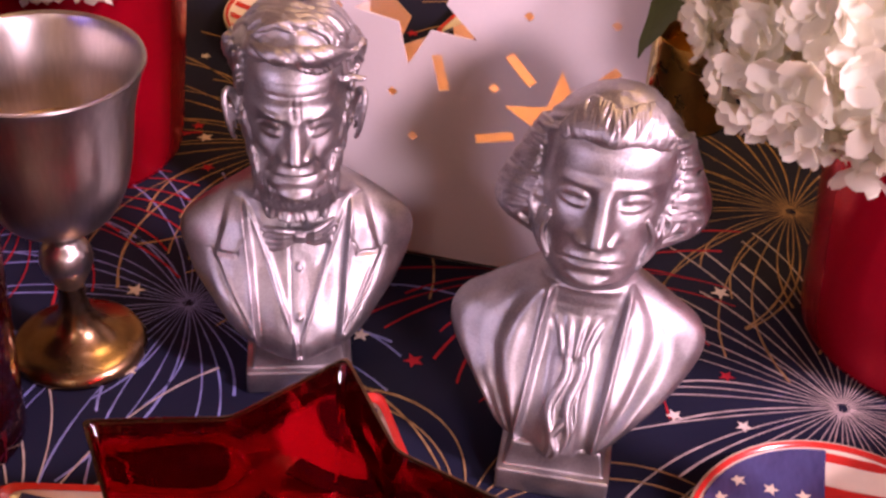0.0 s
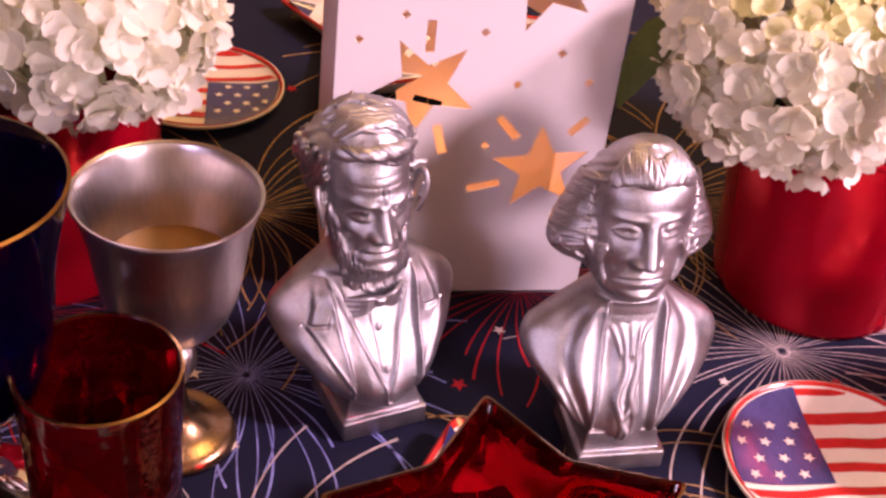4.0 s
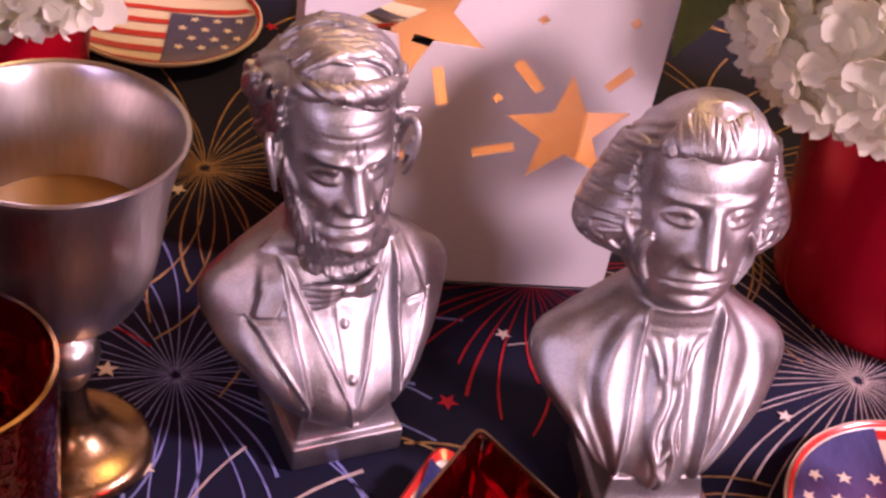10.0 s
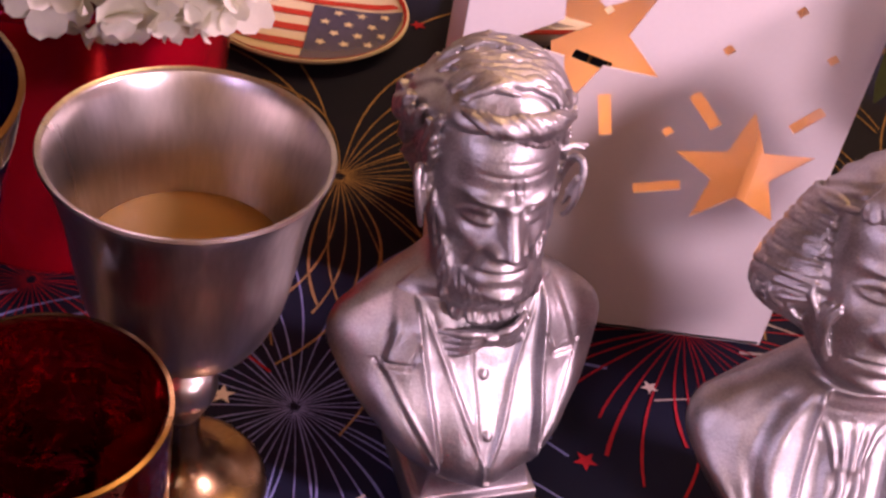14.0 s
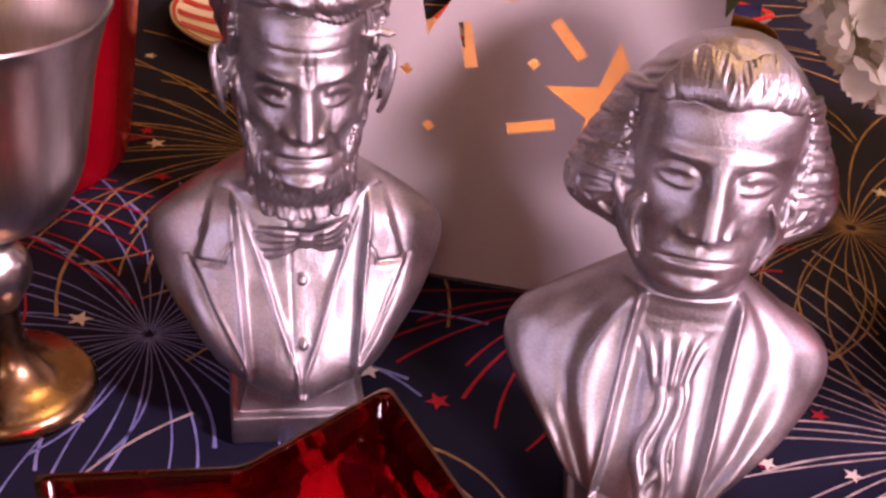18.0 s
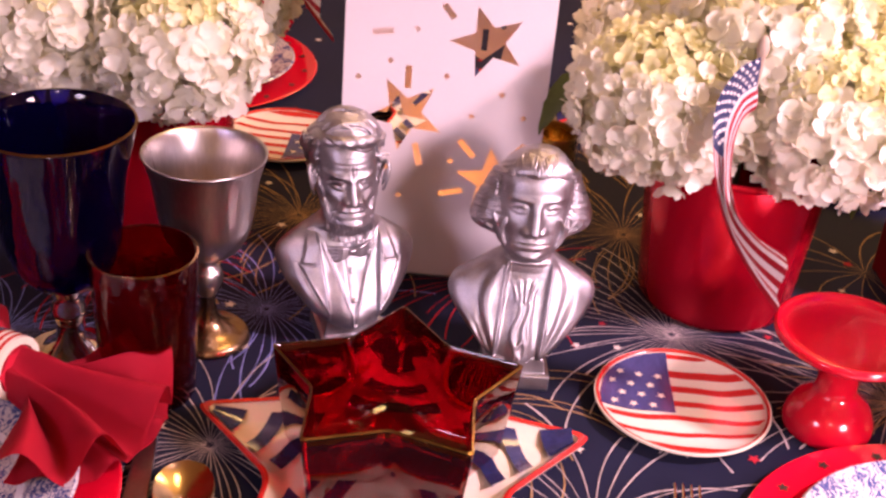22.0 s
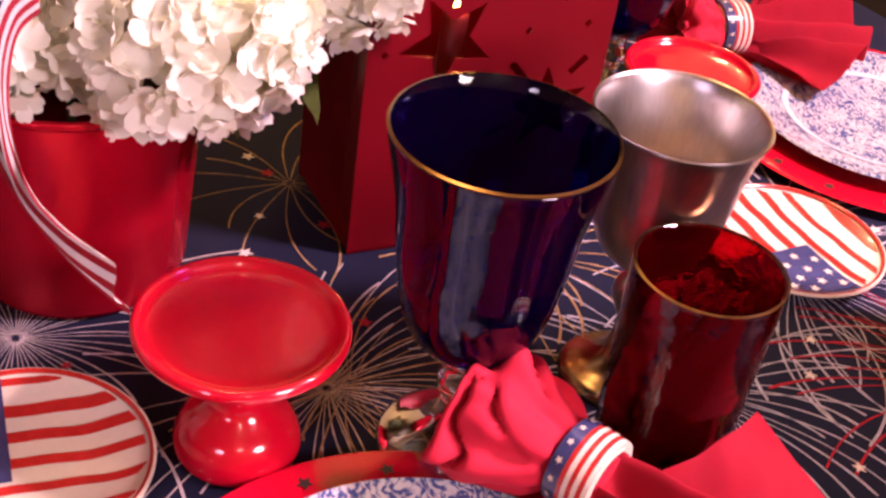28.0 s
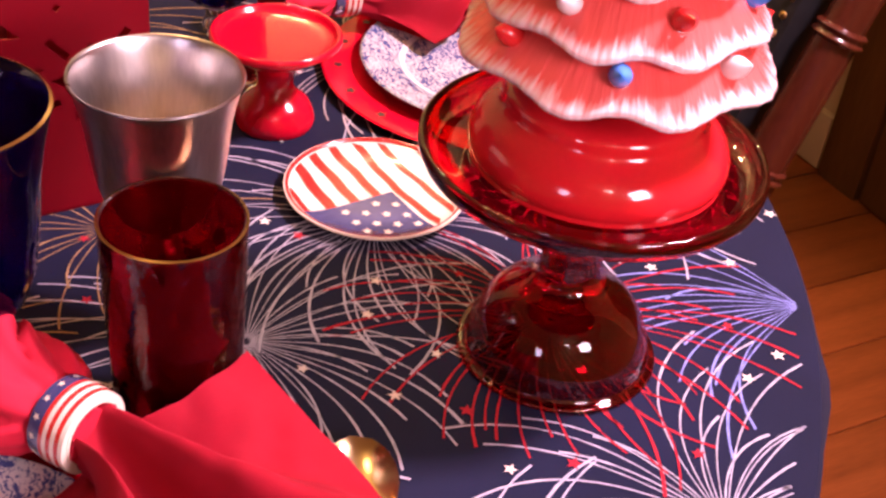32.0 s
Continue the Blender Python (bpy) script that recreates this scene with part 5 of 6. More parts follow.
def star_plate(at, r, label):
    g = thing("star_plate", at, label, "plate", "star plates")
    o = lambda s, c=0.012: rounded(star_points(0, 0, r * s, 0, 0.56), c * s, 6)
    part("dish", stack([(o(0.80), 0.0), (o(0.86), 0.001), (o(0.985), 0.011), (o(1.0), 0.0135), (o(0.985), 0.015), (o(0.955), 0.0142), (o(0.86), 0.0052), (o(0.80), 0.0042)]), M["cer_white"], g)
    ring = ring_band([(o(0.955), 0.0146), (o(0.985), 0.0152), (o(1.002), 0.0138), (o(1.004), 0.0146), (o(0.985), 0.0162), (o(0.952), 0.0152)])
    part("red_edge", ring, M["cer_red"], g, "brushed red line round the edge")
    # blue and cream bands across each point
    for k in range(5):
        a = math.pi / 2 + 2 * math.pi * k / 5
        ux, uy = math.cos(a), math.sin(a)
        for j, (t0, t1, m) in enumerate(((0.42, 0.50, "band_blue"), (0.58, 0.655, "band_blue"), (0.76, 0.90, "band_blue"))):
            bm = bmesh.new()
            n = 6
            grid = []
            for i in range(3):
                t = t0 + (t1 - t0) * i / 2
                half = r * max(0.02, (1.0 - t) * 0.42)
                row = []
                for q in range(n + 1):
                    s = -half + 2 * half * q / n + (0.02 * r)
                    s = max(-half, min(half, s))
                    x, y = ux * r * t - uy * s, uy * r * t + ux * s
                    z = 0.0047 + 0.0098 * max(0, (t - 0.72) / 0.26) + 0.0062 * (abs(s) / half) ** 2
                    row.append(bm.verts.new((x, y, z + 0.0012)))
                grid.append(row)
            for a2, b2 in zip(grid, grid[1:]):
                for q in range(n):
                    bm.faces.new((a2[q], b2[q], b2[q + 1], a2[q + 1]))
            part("band", bm, M[m], g, "painted dark blue band")
    return g


star_plate(pose(-0.0785, -0.115, 0.0004), 0.137, "star-shaped ceramic plate with blue and cream bands and red edge")
star_plate(pose(-0.045, 0.43, 0.0004, 0, 0, 64), 0.125, "star-shaped ceramic plate with blue and cream bands and red edge")


def star_bowl(at, r, h, label):
    g = thing("star_bowl", at, label, "bowl")
    o = lambda s, c=0.004: rounded(star_points(0, 0, r * s, 0, 0.615), c, 3)
    part("glass_wall", stack([(o(0.86), 0.0), (o(0.89), 0.002), (o(0.95), h * 0.55), (o(1.0), h), (o(0.985), h + 0.0012), (o(0.968), h), (o(0.918), h * 0.55), (o(0.86), 0.009), (o(0.83), 0.007)]), M["red_glass"], g)
    part("rim", ring_band([(o(0.976), h + 0.0010), (o(1.002), h + 0.0004), (o(1.003), h + 0.0014), (o(0.976), h + 0.0020)]), M["gold_rim"], g, "worn gilded rim")
    return g


star_bowl(pose(-0.0786, -0.1107, 0.006), 0.083, 0.067, "deep ruby glass bowl shaped as a star, with gilded rim")


def charger(at, r, label):
    g = thing("charger_plate", at, label, "charger", "red chargers")
    part("dish", lathe([(0, 0.0), (r * 0.7, 0.0), (r * 0.78, 0.002), (r * 0.98, 0.0062), (r, 0.0072), (r * 0.99, 0.0082), (r * 0.78, 0.0048), (r * 0.7, 0.003), (0, 0.003)], 110), M["red_gloss"], g)
    for k in range(18):
        a = 2 * math.pi * k / 18
        bm = bmesh.new()
        x, y = r * 0.90 * math.cos(a), r * 0.90 * math.sin(a)
        small_star(bm, x, y, 0.0048, 0, 0.00755, a)
        part("star", bm, M["dark"], g, "small dark printed star", smooth=False)
    return g


def transfer_mat():
    """White glaze with a dense blue flower and leaf transfer."""
    m = bpy.data.materials.new("blue_transferware")
    m.use_nodes = True
    nt = m.node_tree
    b = nt.nodes["Principled BSDF"]
    co = nt.nodes.new("ShaderNodeTexCoord")
    warp = node(nt, "ShaderNodeTexNoise", Scale=90.0, Detail=3.0)
    add = nt.nodes.new("ShaderNodeVectorMath")
    add.operation = "MULTIPLY_ADD"
    add.inputs[1].default_value = (0.02, 0.02, 0.02)
    vor = node(nt, "ShaderNodeTexVoronoi", Scale=75.0)
    vor.feature = "SMOOTH_F1"
    n2 = node(nt, "ShaderNodeTexNoise", Scale=420.0, Detail=3.0)
    wav = node(nt, "ShaderNodeTexWave", Scale=70.0, Distortion=14.0, Detail=3.0)
    mixv = nt.nodes.new("ShaderNodeMath")
    mixv.operation = "ADD"
    mul = nt.nodes.new("ShaderNodeMath")
    mul.operation = "MULTIPLY"
    mul.inputs[1].default_value = 0.55
    mul2 = nt.nodes.new("ShaderNodeMath")
    mul2.operation = "MULTIPLY_ADD"
    mul2.inputs[1].default_value = 0.35
    ramp = nt.nodes.new("ShaderNodeValToRGB")
    ramp.color_ramp.elements[0].position, ramp.color_ramp.elements[1].position = 0.74, 1.0
    ramp.color_ramp.elements[0].color = (0.06, 0.08, 0.22, 1)
    ramp.color_ramp.elements[1].color = (0.56, 0.53, 0.52, 1)
    nt.links.new(co.outputs["Object"], warp.inputs["Vector"])
    nt.links.new(warp.outputs["Color"], add.inputs[0])
    nt.links.new(co.outputs["Object"], add.inputs[2])
    nt.links.new(add.outputs[0], vor.inputs["Vector"])
    nt.links.new(add.outputs[0], wav.inputs["Vector"])
    nt.links.new(co.outputs["Object"], n2.inputs["Vector"])
    nt.links.new(vor.outputs["Distance"], mul.inputs[0])
    nt.links.new(wav.outputs["Fac"], mul2.inputs[0])
    nt.links.new(n2.outputs[0], mul2.inputs[2])
    nt.links.new(mul.outputs[0], mixv.inputs[0])
    nt.links.new(mul2.outputs[0], mixv.inputs[1])
    nt.links.new(mixv.outputs[0], ramp.inputs[0])
    nt.links.new(ramp.outputs[0], b.inputs["Base Color"])
    b.inputs["Roughness"].default_value = 0.16
    b.inputs["Coat Weight"].default_value = 0.5
    return m


M["transfer"] = transfer_mat()


def dinner_plate(at, r, label):
    g = thing("dinner_plate", at, label, "plate", "blue and white plates")
    part("rim", lathe([(r * 0.70, 0.0045), (r * 0.74, 0.006), (r * 0.98, 0.0115), (r, 0.0125), (r * 0.985, 0.0138), (r * 0.74, 0.0082), (r * 0.70, 0.0066), (r * 0.70, 0.0045)], 110), M["transfer"], g, "blue flowered rim")
    part("line", lathe([(r * 0.655, 0.0058), (r * 0.70, 0.0068), (r * 0.70, 0.0072), (r * 0.655, 0.0062), (r * 0.655, 0.0058)], 110), M["plate_white"], g, "plain white ring")
    part("well", lathe([(0, 0.0005), (r * 0.5, 0.0005), (r * 0.56, 0.0), (r * 0.60, 0.0015), (r * 0.70, 0.0044), (r * 0.66, 0.0056), (r * 0.60, 0.0044), (0, 0.0042)], 110), M["transfer"], g, "blue landscape print")
    return g


for x, y in ((0.262, -0.175), (0.757, 0.206), (-0.335, 0.520), (-0.365, -0.175)):
    charger(pose(x, y, 0.0004), 0.131, "red charger plate printed with small dark stars")
    dinner_plate(pose(x + 0.003, y, 0.004), 0.104, "blue and white transferware plate on a red charger")


# napkins in rings


def napkin_ring(g, m):
    """A barrel ring along x: a blue starred edge, then red and cream stripes."""
    core = lathe([(0.0160, -0.0112), (0.0178, -0.0112), (0.0178, 0.0112), (0.0160, 0.0112), (0.0160, -0.0112)], 48)
    bmesh.ops.transform(core, matrix=pose(0, 0, 0, 0, 90, 0), verts=core.verts[:])
    ring = part("ring", core, M["cer_white"], g)
    ring.matrix_local = m
    for k in range(9):
        x0 = -0.0108 + k * 0.0024
        x1 = x0 + 0.0024
        f = lambda x: 0.0215 - 5.5 * x * x
        prof = [(0.0172, x0), (f(x0), x0), (f(x1), x1), (0.0172, x1), (0.0172, x0)]
        name = "blue_band" if k < 3 else "stripe"
        mat_ = M["cer_blue"] if k < 3 else (M["cer_red"] if k % 2 else M["cer_white"])
        ob = part(name, lathe(prof, 48), mat_, ring)
        ob.matrix_local = pose(0, 0, 0, 0, 90, 0)
    for k in range(14):
        a = 2 * math.pi * k / 14
        bm = bmesh.new()
        small_star(bm, 0, 0, 0.0021, 0, 0, k)
        ob = part("star", bm, M["cer_white"], ring, smooth=False)
        ob.matrix_local = Matrix.Rotation(a, 4, "X") @ pose(-0.0072, 0, 0.0216, 0, -6, 0)
    return ring


def fan_layer(folds, floor_z, drop, grow, ph):
    """Cloth spread from the ring: folds are rows of turn, reach and height, eased from one to the next."""
    table = [(k, *row) for k, row in enumerate(folds)]
    nu, nv = 150, 40
    bm = bmesh.new()
    rows = []
    for j in range(nv + 1):
        v = j / nv
        row = []
        for i in range(nu + 1):
            u = i / nu
            turn, reach, top = along(table, u * (len(folds) - 1))
            k = 2 * u - 1
            a = radians(turn) * (0.25 + 0.75 * v ** 0.55)
            rr = 0.002 + reach * grow * v
            neck_y = 0.0125 * math.sin(2.6 * math.pi * k * 0.5) * (1 - v) ** 2
            neck_z = 0.0135 * math.cos(1.3 * math.pi * k) * (1 - v) ** 1.6
            soft = v ** 0.6 * (1.06 - 0.06 * v)
            x = 0.004 + rr * math.cos(a)
            y = rr * math.sin(a) + neck_y
            n = noise.noise(Vector((x * 28 + ph, y * 28, v * 2))) * 0.0035 + noise.noise(Vector((x * 70, y * 70 + ph, 1))) * 0.0013
            z = top * soft + neck_z - drop + n * min(1, 4 * v)
            lim = floor_z + 0.010 * max(0.0, 0.035 - rr) / 0.035
            z = lim + 0.003 * math.log1p(math.exp(max(-40, min((z - lim) / 0.003, 60))))
            row.append(bm.verts.new((x, y, z)))
        rows.append(row)
    for a, b in zip(rows, rows[1:]):
        for i in range(nu):
            bm.faces.new((a[i], a[i + 1], b[i + 1], b[i]))
    bmesh.ops.solidify(bm, geom=bm.faces[:], thickness=0.0012)
    return bm


def napkin(at, folds, seed_no, label):
    """Red napkin drawn through a ring: a puff behind it (-x) and a folded fan before it (+x)."""
    g = thing("napkin", at, label, "napkin", "red napkins")
    rnd = random.Random(seed_no)
    ph = [rnd.uniform(0, 6.28) for _ in range(6)]
    part("fan", fan_layer(folds, -0.026, 0.0, 1.0, ph[0]), M["red_cloth"], g, angle=70)
    part("under_fold", fan_layer([(t * 0.93 + 4, r * 0.96, min(z, 0.0) - 0.012) for t, r, z in folds], -0.0285, 0.006, 1.0, ph[1]), M["red_cloth"], g, angle=70)
    bm = bmesh.new()
    rows = []
    nu, nv = 100, 46
    for j in range(nv + 1):
        v = j / nv
        row = []
        for i in range(nu):
            u = 2 * math.pi * i / nu
            if v < 0.2:
                x, rad = 0.012 - 0.110 * v, 0.0150
            else:
                w = (v - 0.2) / 0.8
                rad = 0.0150 + 0.026 * math.sin(math.pi * min(1.0, w * 0.92)) ** 0.75
                x = -0.010 - 0.050 * math.sin(w * math.pi * 0.60)
                if w > 0.72:
                    x += 0.075 * (w - 0.72)
                    rad = max(rad * (1 - 2.2 * (w - 0.72)), 0.004)
            big = min(1.0, max(0.0, (v - 0.2) * 3))
            fold = 1 + big * (0.26 * math.cos(2 * u + ph[0]) + 0.14 * math.sin(3 * u + ph[2] + 2 * v)) + 0.07 * math.sin(7 * u + ph[1] + 3 * v) + 0.03 * math.sin(13 * u + ph[5]) - big * 0.34 * (1 - abs(noise.noise(Vector((2.2 * math.cos(u) + ph[4], 2.2 * math.sin(u), 3.2 * v))) * 2)) ** 4
            y, z = rad * fold * math.cos(u) * 1.05, rad * fold * math.sin(u) * 0.9
            n = noise.noise(Vector((x * 60 + ph[3], y * 60, z * 60)))
            row.append(bm.verts.new((x + 0.004 * big * n, y * (1 + 0.10 * big * n), max(z * (1 + 0.10 * big * n), -0.036))))
        rows.append(row)
    for a, b in zip(rows, rows[1:]):
        for i in range(nu):
            bm.faces.new((a[i], a[(i + 1) % nu], b[(i + 1) % nu], b[i]))
    bm.faces.new(rows[0][::-1])
    part("puff", bm, M["red_cloth"], g, angle=70)
    napkin_ring(g, Matrix.Identity(4))
    return g


WIDE = [(-106, 0.080, -0.020), (-84, 0.098, -0.012), (-58, 0.108, -0.016), (-50, 0.118, 0.004), (-38, 0.128, 0.026), (-31, 0.130, 0.018), (-24, 0.132, -0.045), (-10, 0.136, -0.050), (-3, 0.142, 0.012),
        (4, 0.146, 0.030), (12, 0.150, 0.016), (24, 0.138, -0.008), (36, 0.112, -0.004), (49, 0.091, 0.010), (60, 0.080, 0.020)]
TALL = [(-50, 0.080, -0.024), (-38, 0.088, -0.018), (-26, 0.102, 0.004), (-17, 0.110, -0.016), (-6, 0.120, 0.004), (4, 0.122, -0.010), (16, 0.124, 0.020), (27, 0.120, 0.004), (38, 0.114, 0.034), (50, 0.098, 0.022), (60, 0.080, 0.034)]
EVEN = [(-62, 0.080, -0.020), (-46, 0.094, 0.006), (-33, 0.098, -0.022), (-20, 0.104, 0.010), (-6, 0.100, -0.024), (8, 0.106, 0.012), (22, 0.100, -0.020), (36, 0.098, 0.010), (50, 0.090, -0.016), (62, 0.078, 0.000)]
napkin(pose(0.357, -0.113, 0.046, 0, 0, -58), WIDE, 3, "folded red linen napkin drawn through a flag-painted ring")
napkin(pose(-0.325, -0.088, 0.044, 0, 0, -22), EVEN, 8, "folded red linen napkin drawn through a flag-painted ring")
napkin(pose(0.667, 0.295, 0.046, 0, 0, -2), TALL, 12, "folded red linen napkin fanned high out of a flag-painted ring")
napkin(pose(-0.33, 0.58, 0.046, 0, 0, 60), EVEN, 17, "folded red linen napkin drawn through a flag-painted ring")


# cutlery


def handle(g, y0):
    part("ferrule", lathe([(0.0, 0.0), (0.0038, 0.0), (0.0042, 0.002), (0.0036, 0.004), (0.0042, 0.006), (0.0036, 0.008), (0.0042, 0.010), (0.0036, 0.013), (0, 0.013)], 20), M["gold"], g, at=pose(0, y0, 0.0048, 90, 0, 0))
    part("handle", lathe(curve([(0, 0.0), (0.0042, 0.001), (0.0050, 0.03), (0.0058, 0.07), (0.0046, 0.096), (0, 0.100)], 40), 20), M["red_gloss"], g, "glossy red handle", at=pose(0, y0 - 0.013, 0.0058, 90, 0, 0))


def spoon(at, label):
    g = thing("spoon", at, label, "spoon", "cutlery")
    bm = bmesh.new()
    rows = []
    for j in range(13):
        t = j / 12
        w = 0.0185 * math.sqrt(max(0.0, 1 - (2 * t - 1) ** 2)) * (0.86 + 0.2 * t)
        row = []
        for k in range(9):
            s = -1 + 2 * k / 8
            dep = 0.008 * (1 - s * s) * math.sin(math.pi * t) ** 0.8
            row.append(bm.verts.new((w * s, 0.055 * t, 0.0105 - dep - 0.003 * (1 - t) * 0)))
        rows.append(row)
    for a, b in zip(rows, rows[1:]):
        for k in range(8):
            bm.faces.new((a[k], a[k + 1], b[k + 1], b[k]))
    bmesh.ops.remove_doubles(bm, verts=bm.verts[:], dist=0.0002)
    bmesh.ops.solidify(bm, geom=bm.faces[:], thickness=0.0012)
    part("bowl", bm, M["gold"], g, "polished gold bowl")
    part("neck", tube([(0, 0.004, 0.0098), (0, -0.008, 0.009), (0, -0.020, 0.0055)], [0.0042, 0.0026, 0.0030], 12), M["gold"], g)
    handle(g, -0.018)
    return g


def fork(at, label):
    g = thing("fork", at, label, "fork", "cutlery")
    for k in range(4):
        x = -0.0078 + k * 0.0052
        part("tine", tube([(x, 0.05, 0.0075), (x, 0.03, 0.0045), (x * 0.95, 0.012, 0.004)], [0.0007, 0.0013, 0.0015], 8), M["gold"], g)
    part("base", tube([(0, 0.014, 0.0042), (0, 0.004, 0.0042), (0, -0.010, 0.006), (0, -0.02, 0.0055)], [0.0085, 0.0070, 0.0030, 0.0030], 14), M["gold"], g)
    handle(g, -0.018)
    return g


def knife(at, label):
    g = thing("knife", at, label, "knife", "cutlery")
    bm = box(0.017, 0.09, 0.0016, 0.0006, (0, 0.04, 0.0042), 1)
    for v in bm.verts:
        if v.co.y > 0.07 and v.co.x > 0:
            v.co.x *= 0.35
    part("blade", bm, M["pewter"], g, "polished steel blade")
    handle(g, -0.006)
    return g


spoon(pose(0.4805, -0.189, 0.0004, 0, 0, -10), "gold spoon with a red handle lying on the cloth")
knife(pose(0.452, -0.190, 0.0004, 0, 0, -8), "steel knife with a red handle lying on the cloth")
spoon(pose(-0.196, -0.180, 0.0004, 0, 0, 6), "gold spoon with a red handle lying on the cloth")
knife(pose(-0.224, -0.185, 0.0004, 0, 0, 4), "steel knife with a red handle lying on the cloth")
fork(pose(0.107, -0.155, 0.0004, 0, 0, -3), "gold fork with a red handle lying on the cloth")


# the little flag on a stick


def stick_flag():
    g = thing("stick_flag", pose(0, 0, 0), "small cotton flag on a wooden stick, drooping from the bouquet", "flag")
    part("stick", tube([(0.1520, 0.125, 0.125), (0.1408, 0.062, 0.224), (0.1402, 0.0588, 0.236)], 0.0029, 14), M["stick"], g)
    part("knob", lathe(curve([(0, 0), (0.0032, 0.001), (0.0042, 0.006), (0.003, 0.012), (0, 0.015)], 20), 16), M["stick"], g, at=pose(0.1402, 0.0588, 0.235))
    top = [(0.1392, 0.0555, 0.236), (0.122, 0.045, 0.228), (0.111, 0.034, 0.206), (0.114, 0.020, 0.176), (0.126, 0.006, 0.140), (0.146, -0.006, 0.108), (0.167, -0.0132, 0.083)]
    low = [(0.1432, 0.0555, 0.199), (0.134, 0.044, 0.196), (0.1285, 0.030, 0.184), (0.1265, 0.014, 0.168), (0.1285, -0.006, 0.153), (0.139, -0.030, 0.150), (0.1536, -0.0529, 0.1522)]

    def at(seq, s):
        p = [Vector(q) for q in seq]
        f = s * (len(p) - 1)
        i = min(int(f), len(p) - 2)
        t = f - i
        a, b, c, d = p[max(i - 1, 0)], p[i], p[i + 1], p[min(i + 2, len(p) - 1)]
        return 0.5 * (2 * b + (c - a) * t + (2 * a - 5 * b + 4 * c - d) * t * t + (3 * b - a - 3 * c + d) * t ** 3)

    n = 60

    def cell(s, v, lift=0.0):
        a, b = at(top, s), at(low, s)
        p = a.lerp(b, v)
        ds = (at(top, min(s + 0.02, 1)) - at(top, max(s - 0.02, 0))).lerp(at(low, min(s + 0.02, 1)) - at(low, max(s - 0.02, 0)), v)
        nrm = ds.cross(b - a).normalized()
        return p + nrm * (lift + 0.0022 * math.sin(3.1 * v * math.pi + 4 * s) * (0.3 + s))

    def strip(s0, s1, v0, v1, lift=0.0):
        bm = bmesh.new()
        m = max(4, int(n * (s1 - s0)))
        rows = [[bm.verts.new(cell(s0 + (s1 - s0) * i / m, v0 + (v1 - v0) * k / 3, lift)) for k in range(4)] for i in range(m + 1)]
        for a, b in zip(rows, rows[1:]):
            for k in range(3):
                bm.faces.new((a[k], b[k], b[k + 1], a[k + 1]))
        bmesh.ops.solidify(bm, geom=bm.faces[:], thickness=0.0003)
        return bm

    for k in range(13):
        s0 = 0.46 if k < 7 else 0.0
        part("stripe", strip(s0, 1.0, k / 13, (k + 1) / 13), M["flag_red"] if k % 2 == 0 else M["flag_white"], g)
    canton = part("canton", strip(0.0, 0.46, 0.0, 7 / 13), M["flag_blue"], g, "navy field with white stars")
    for r in range(5):
        for c in range(9):
            s, v = 0.03 + 0.40 * (c + 0.5 * (r % 2)) / 9 + 0.01, (0.06 + 0.88 * r / 4.4) * 7 / 13 + 0.01
            for side in (1, -1):
                bm = bmesh.new()
                o, ex, ey = cell(s, v, 0.0007 * side), cell(s + 0.01, v, 0.0007 * side), cell(s, v + 0.02, 0.0007 * side)
                e1 = (ex - o).normalized()
                e2 = (ey - o - e1 * (ey - o).dot(e1)).normalized()
                vs = [bm.verts.new(o + e1 * px * 1.0 + e2 * py) for px, py in star_points(0, 0, 0.0019, 0, 0.45)]
                bm.faces.new(vs)
                part("star", bm, M["flag_white"], canton, smooth=False)
    return g


flag = stick_flag()
copy_thing(flag, pose(-0.325, 0.235, 0.072))


# cake stand and ceramic tree


def cake_stand(at, label):
    g = thing("cake_stand", at, label, "cake stand")
    bell = curve([(0.0570, 0.0), (0.0588, 0.0015), (0.0580, 0.0035), (0.0545, 0.0050), (0.0530, 0.0090), (0.0505, 0.020), (0.0410, 0.037), (0.0260, 0.049), (0.0185, 0.058), (0.0170, 0.076), (0.0185, 0.098), (0.023, 0.112), (0.034, 0.1208)], 90)
    hollow = curve([(0.0, 0.042), (0.018, 0.040), (0.034, 0.031), (0.0450, 0.019), (0.0495, 0.006), (0.0515, 0.0)], 30)
    part("base", lathe(hollow + bell + [(0.0, 0.1212)], 80), M["ruby_clear"], g, "ruby glass stem and domed foot")
    part("plate", lathe(curve([(0.0, 0.122), (0.036, 0.123), (0.068, 0.1245), (0.086, 0.1270), (0.0920, 0.1330), (0.0928, 0.1395), (0.0905, 0.1412), (0.0880, 0.1375), (0.082, 0.1325), (0.062, 0.1305), (0.0, 0.130)], 70), 96), M["ruby_clear"], g, "ruby glass plate with a raised rim")
    return g


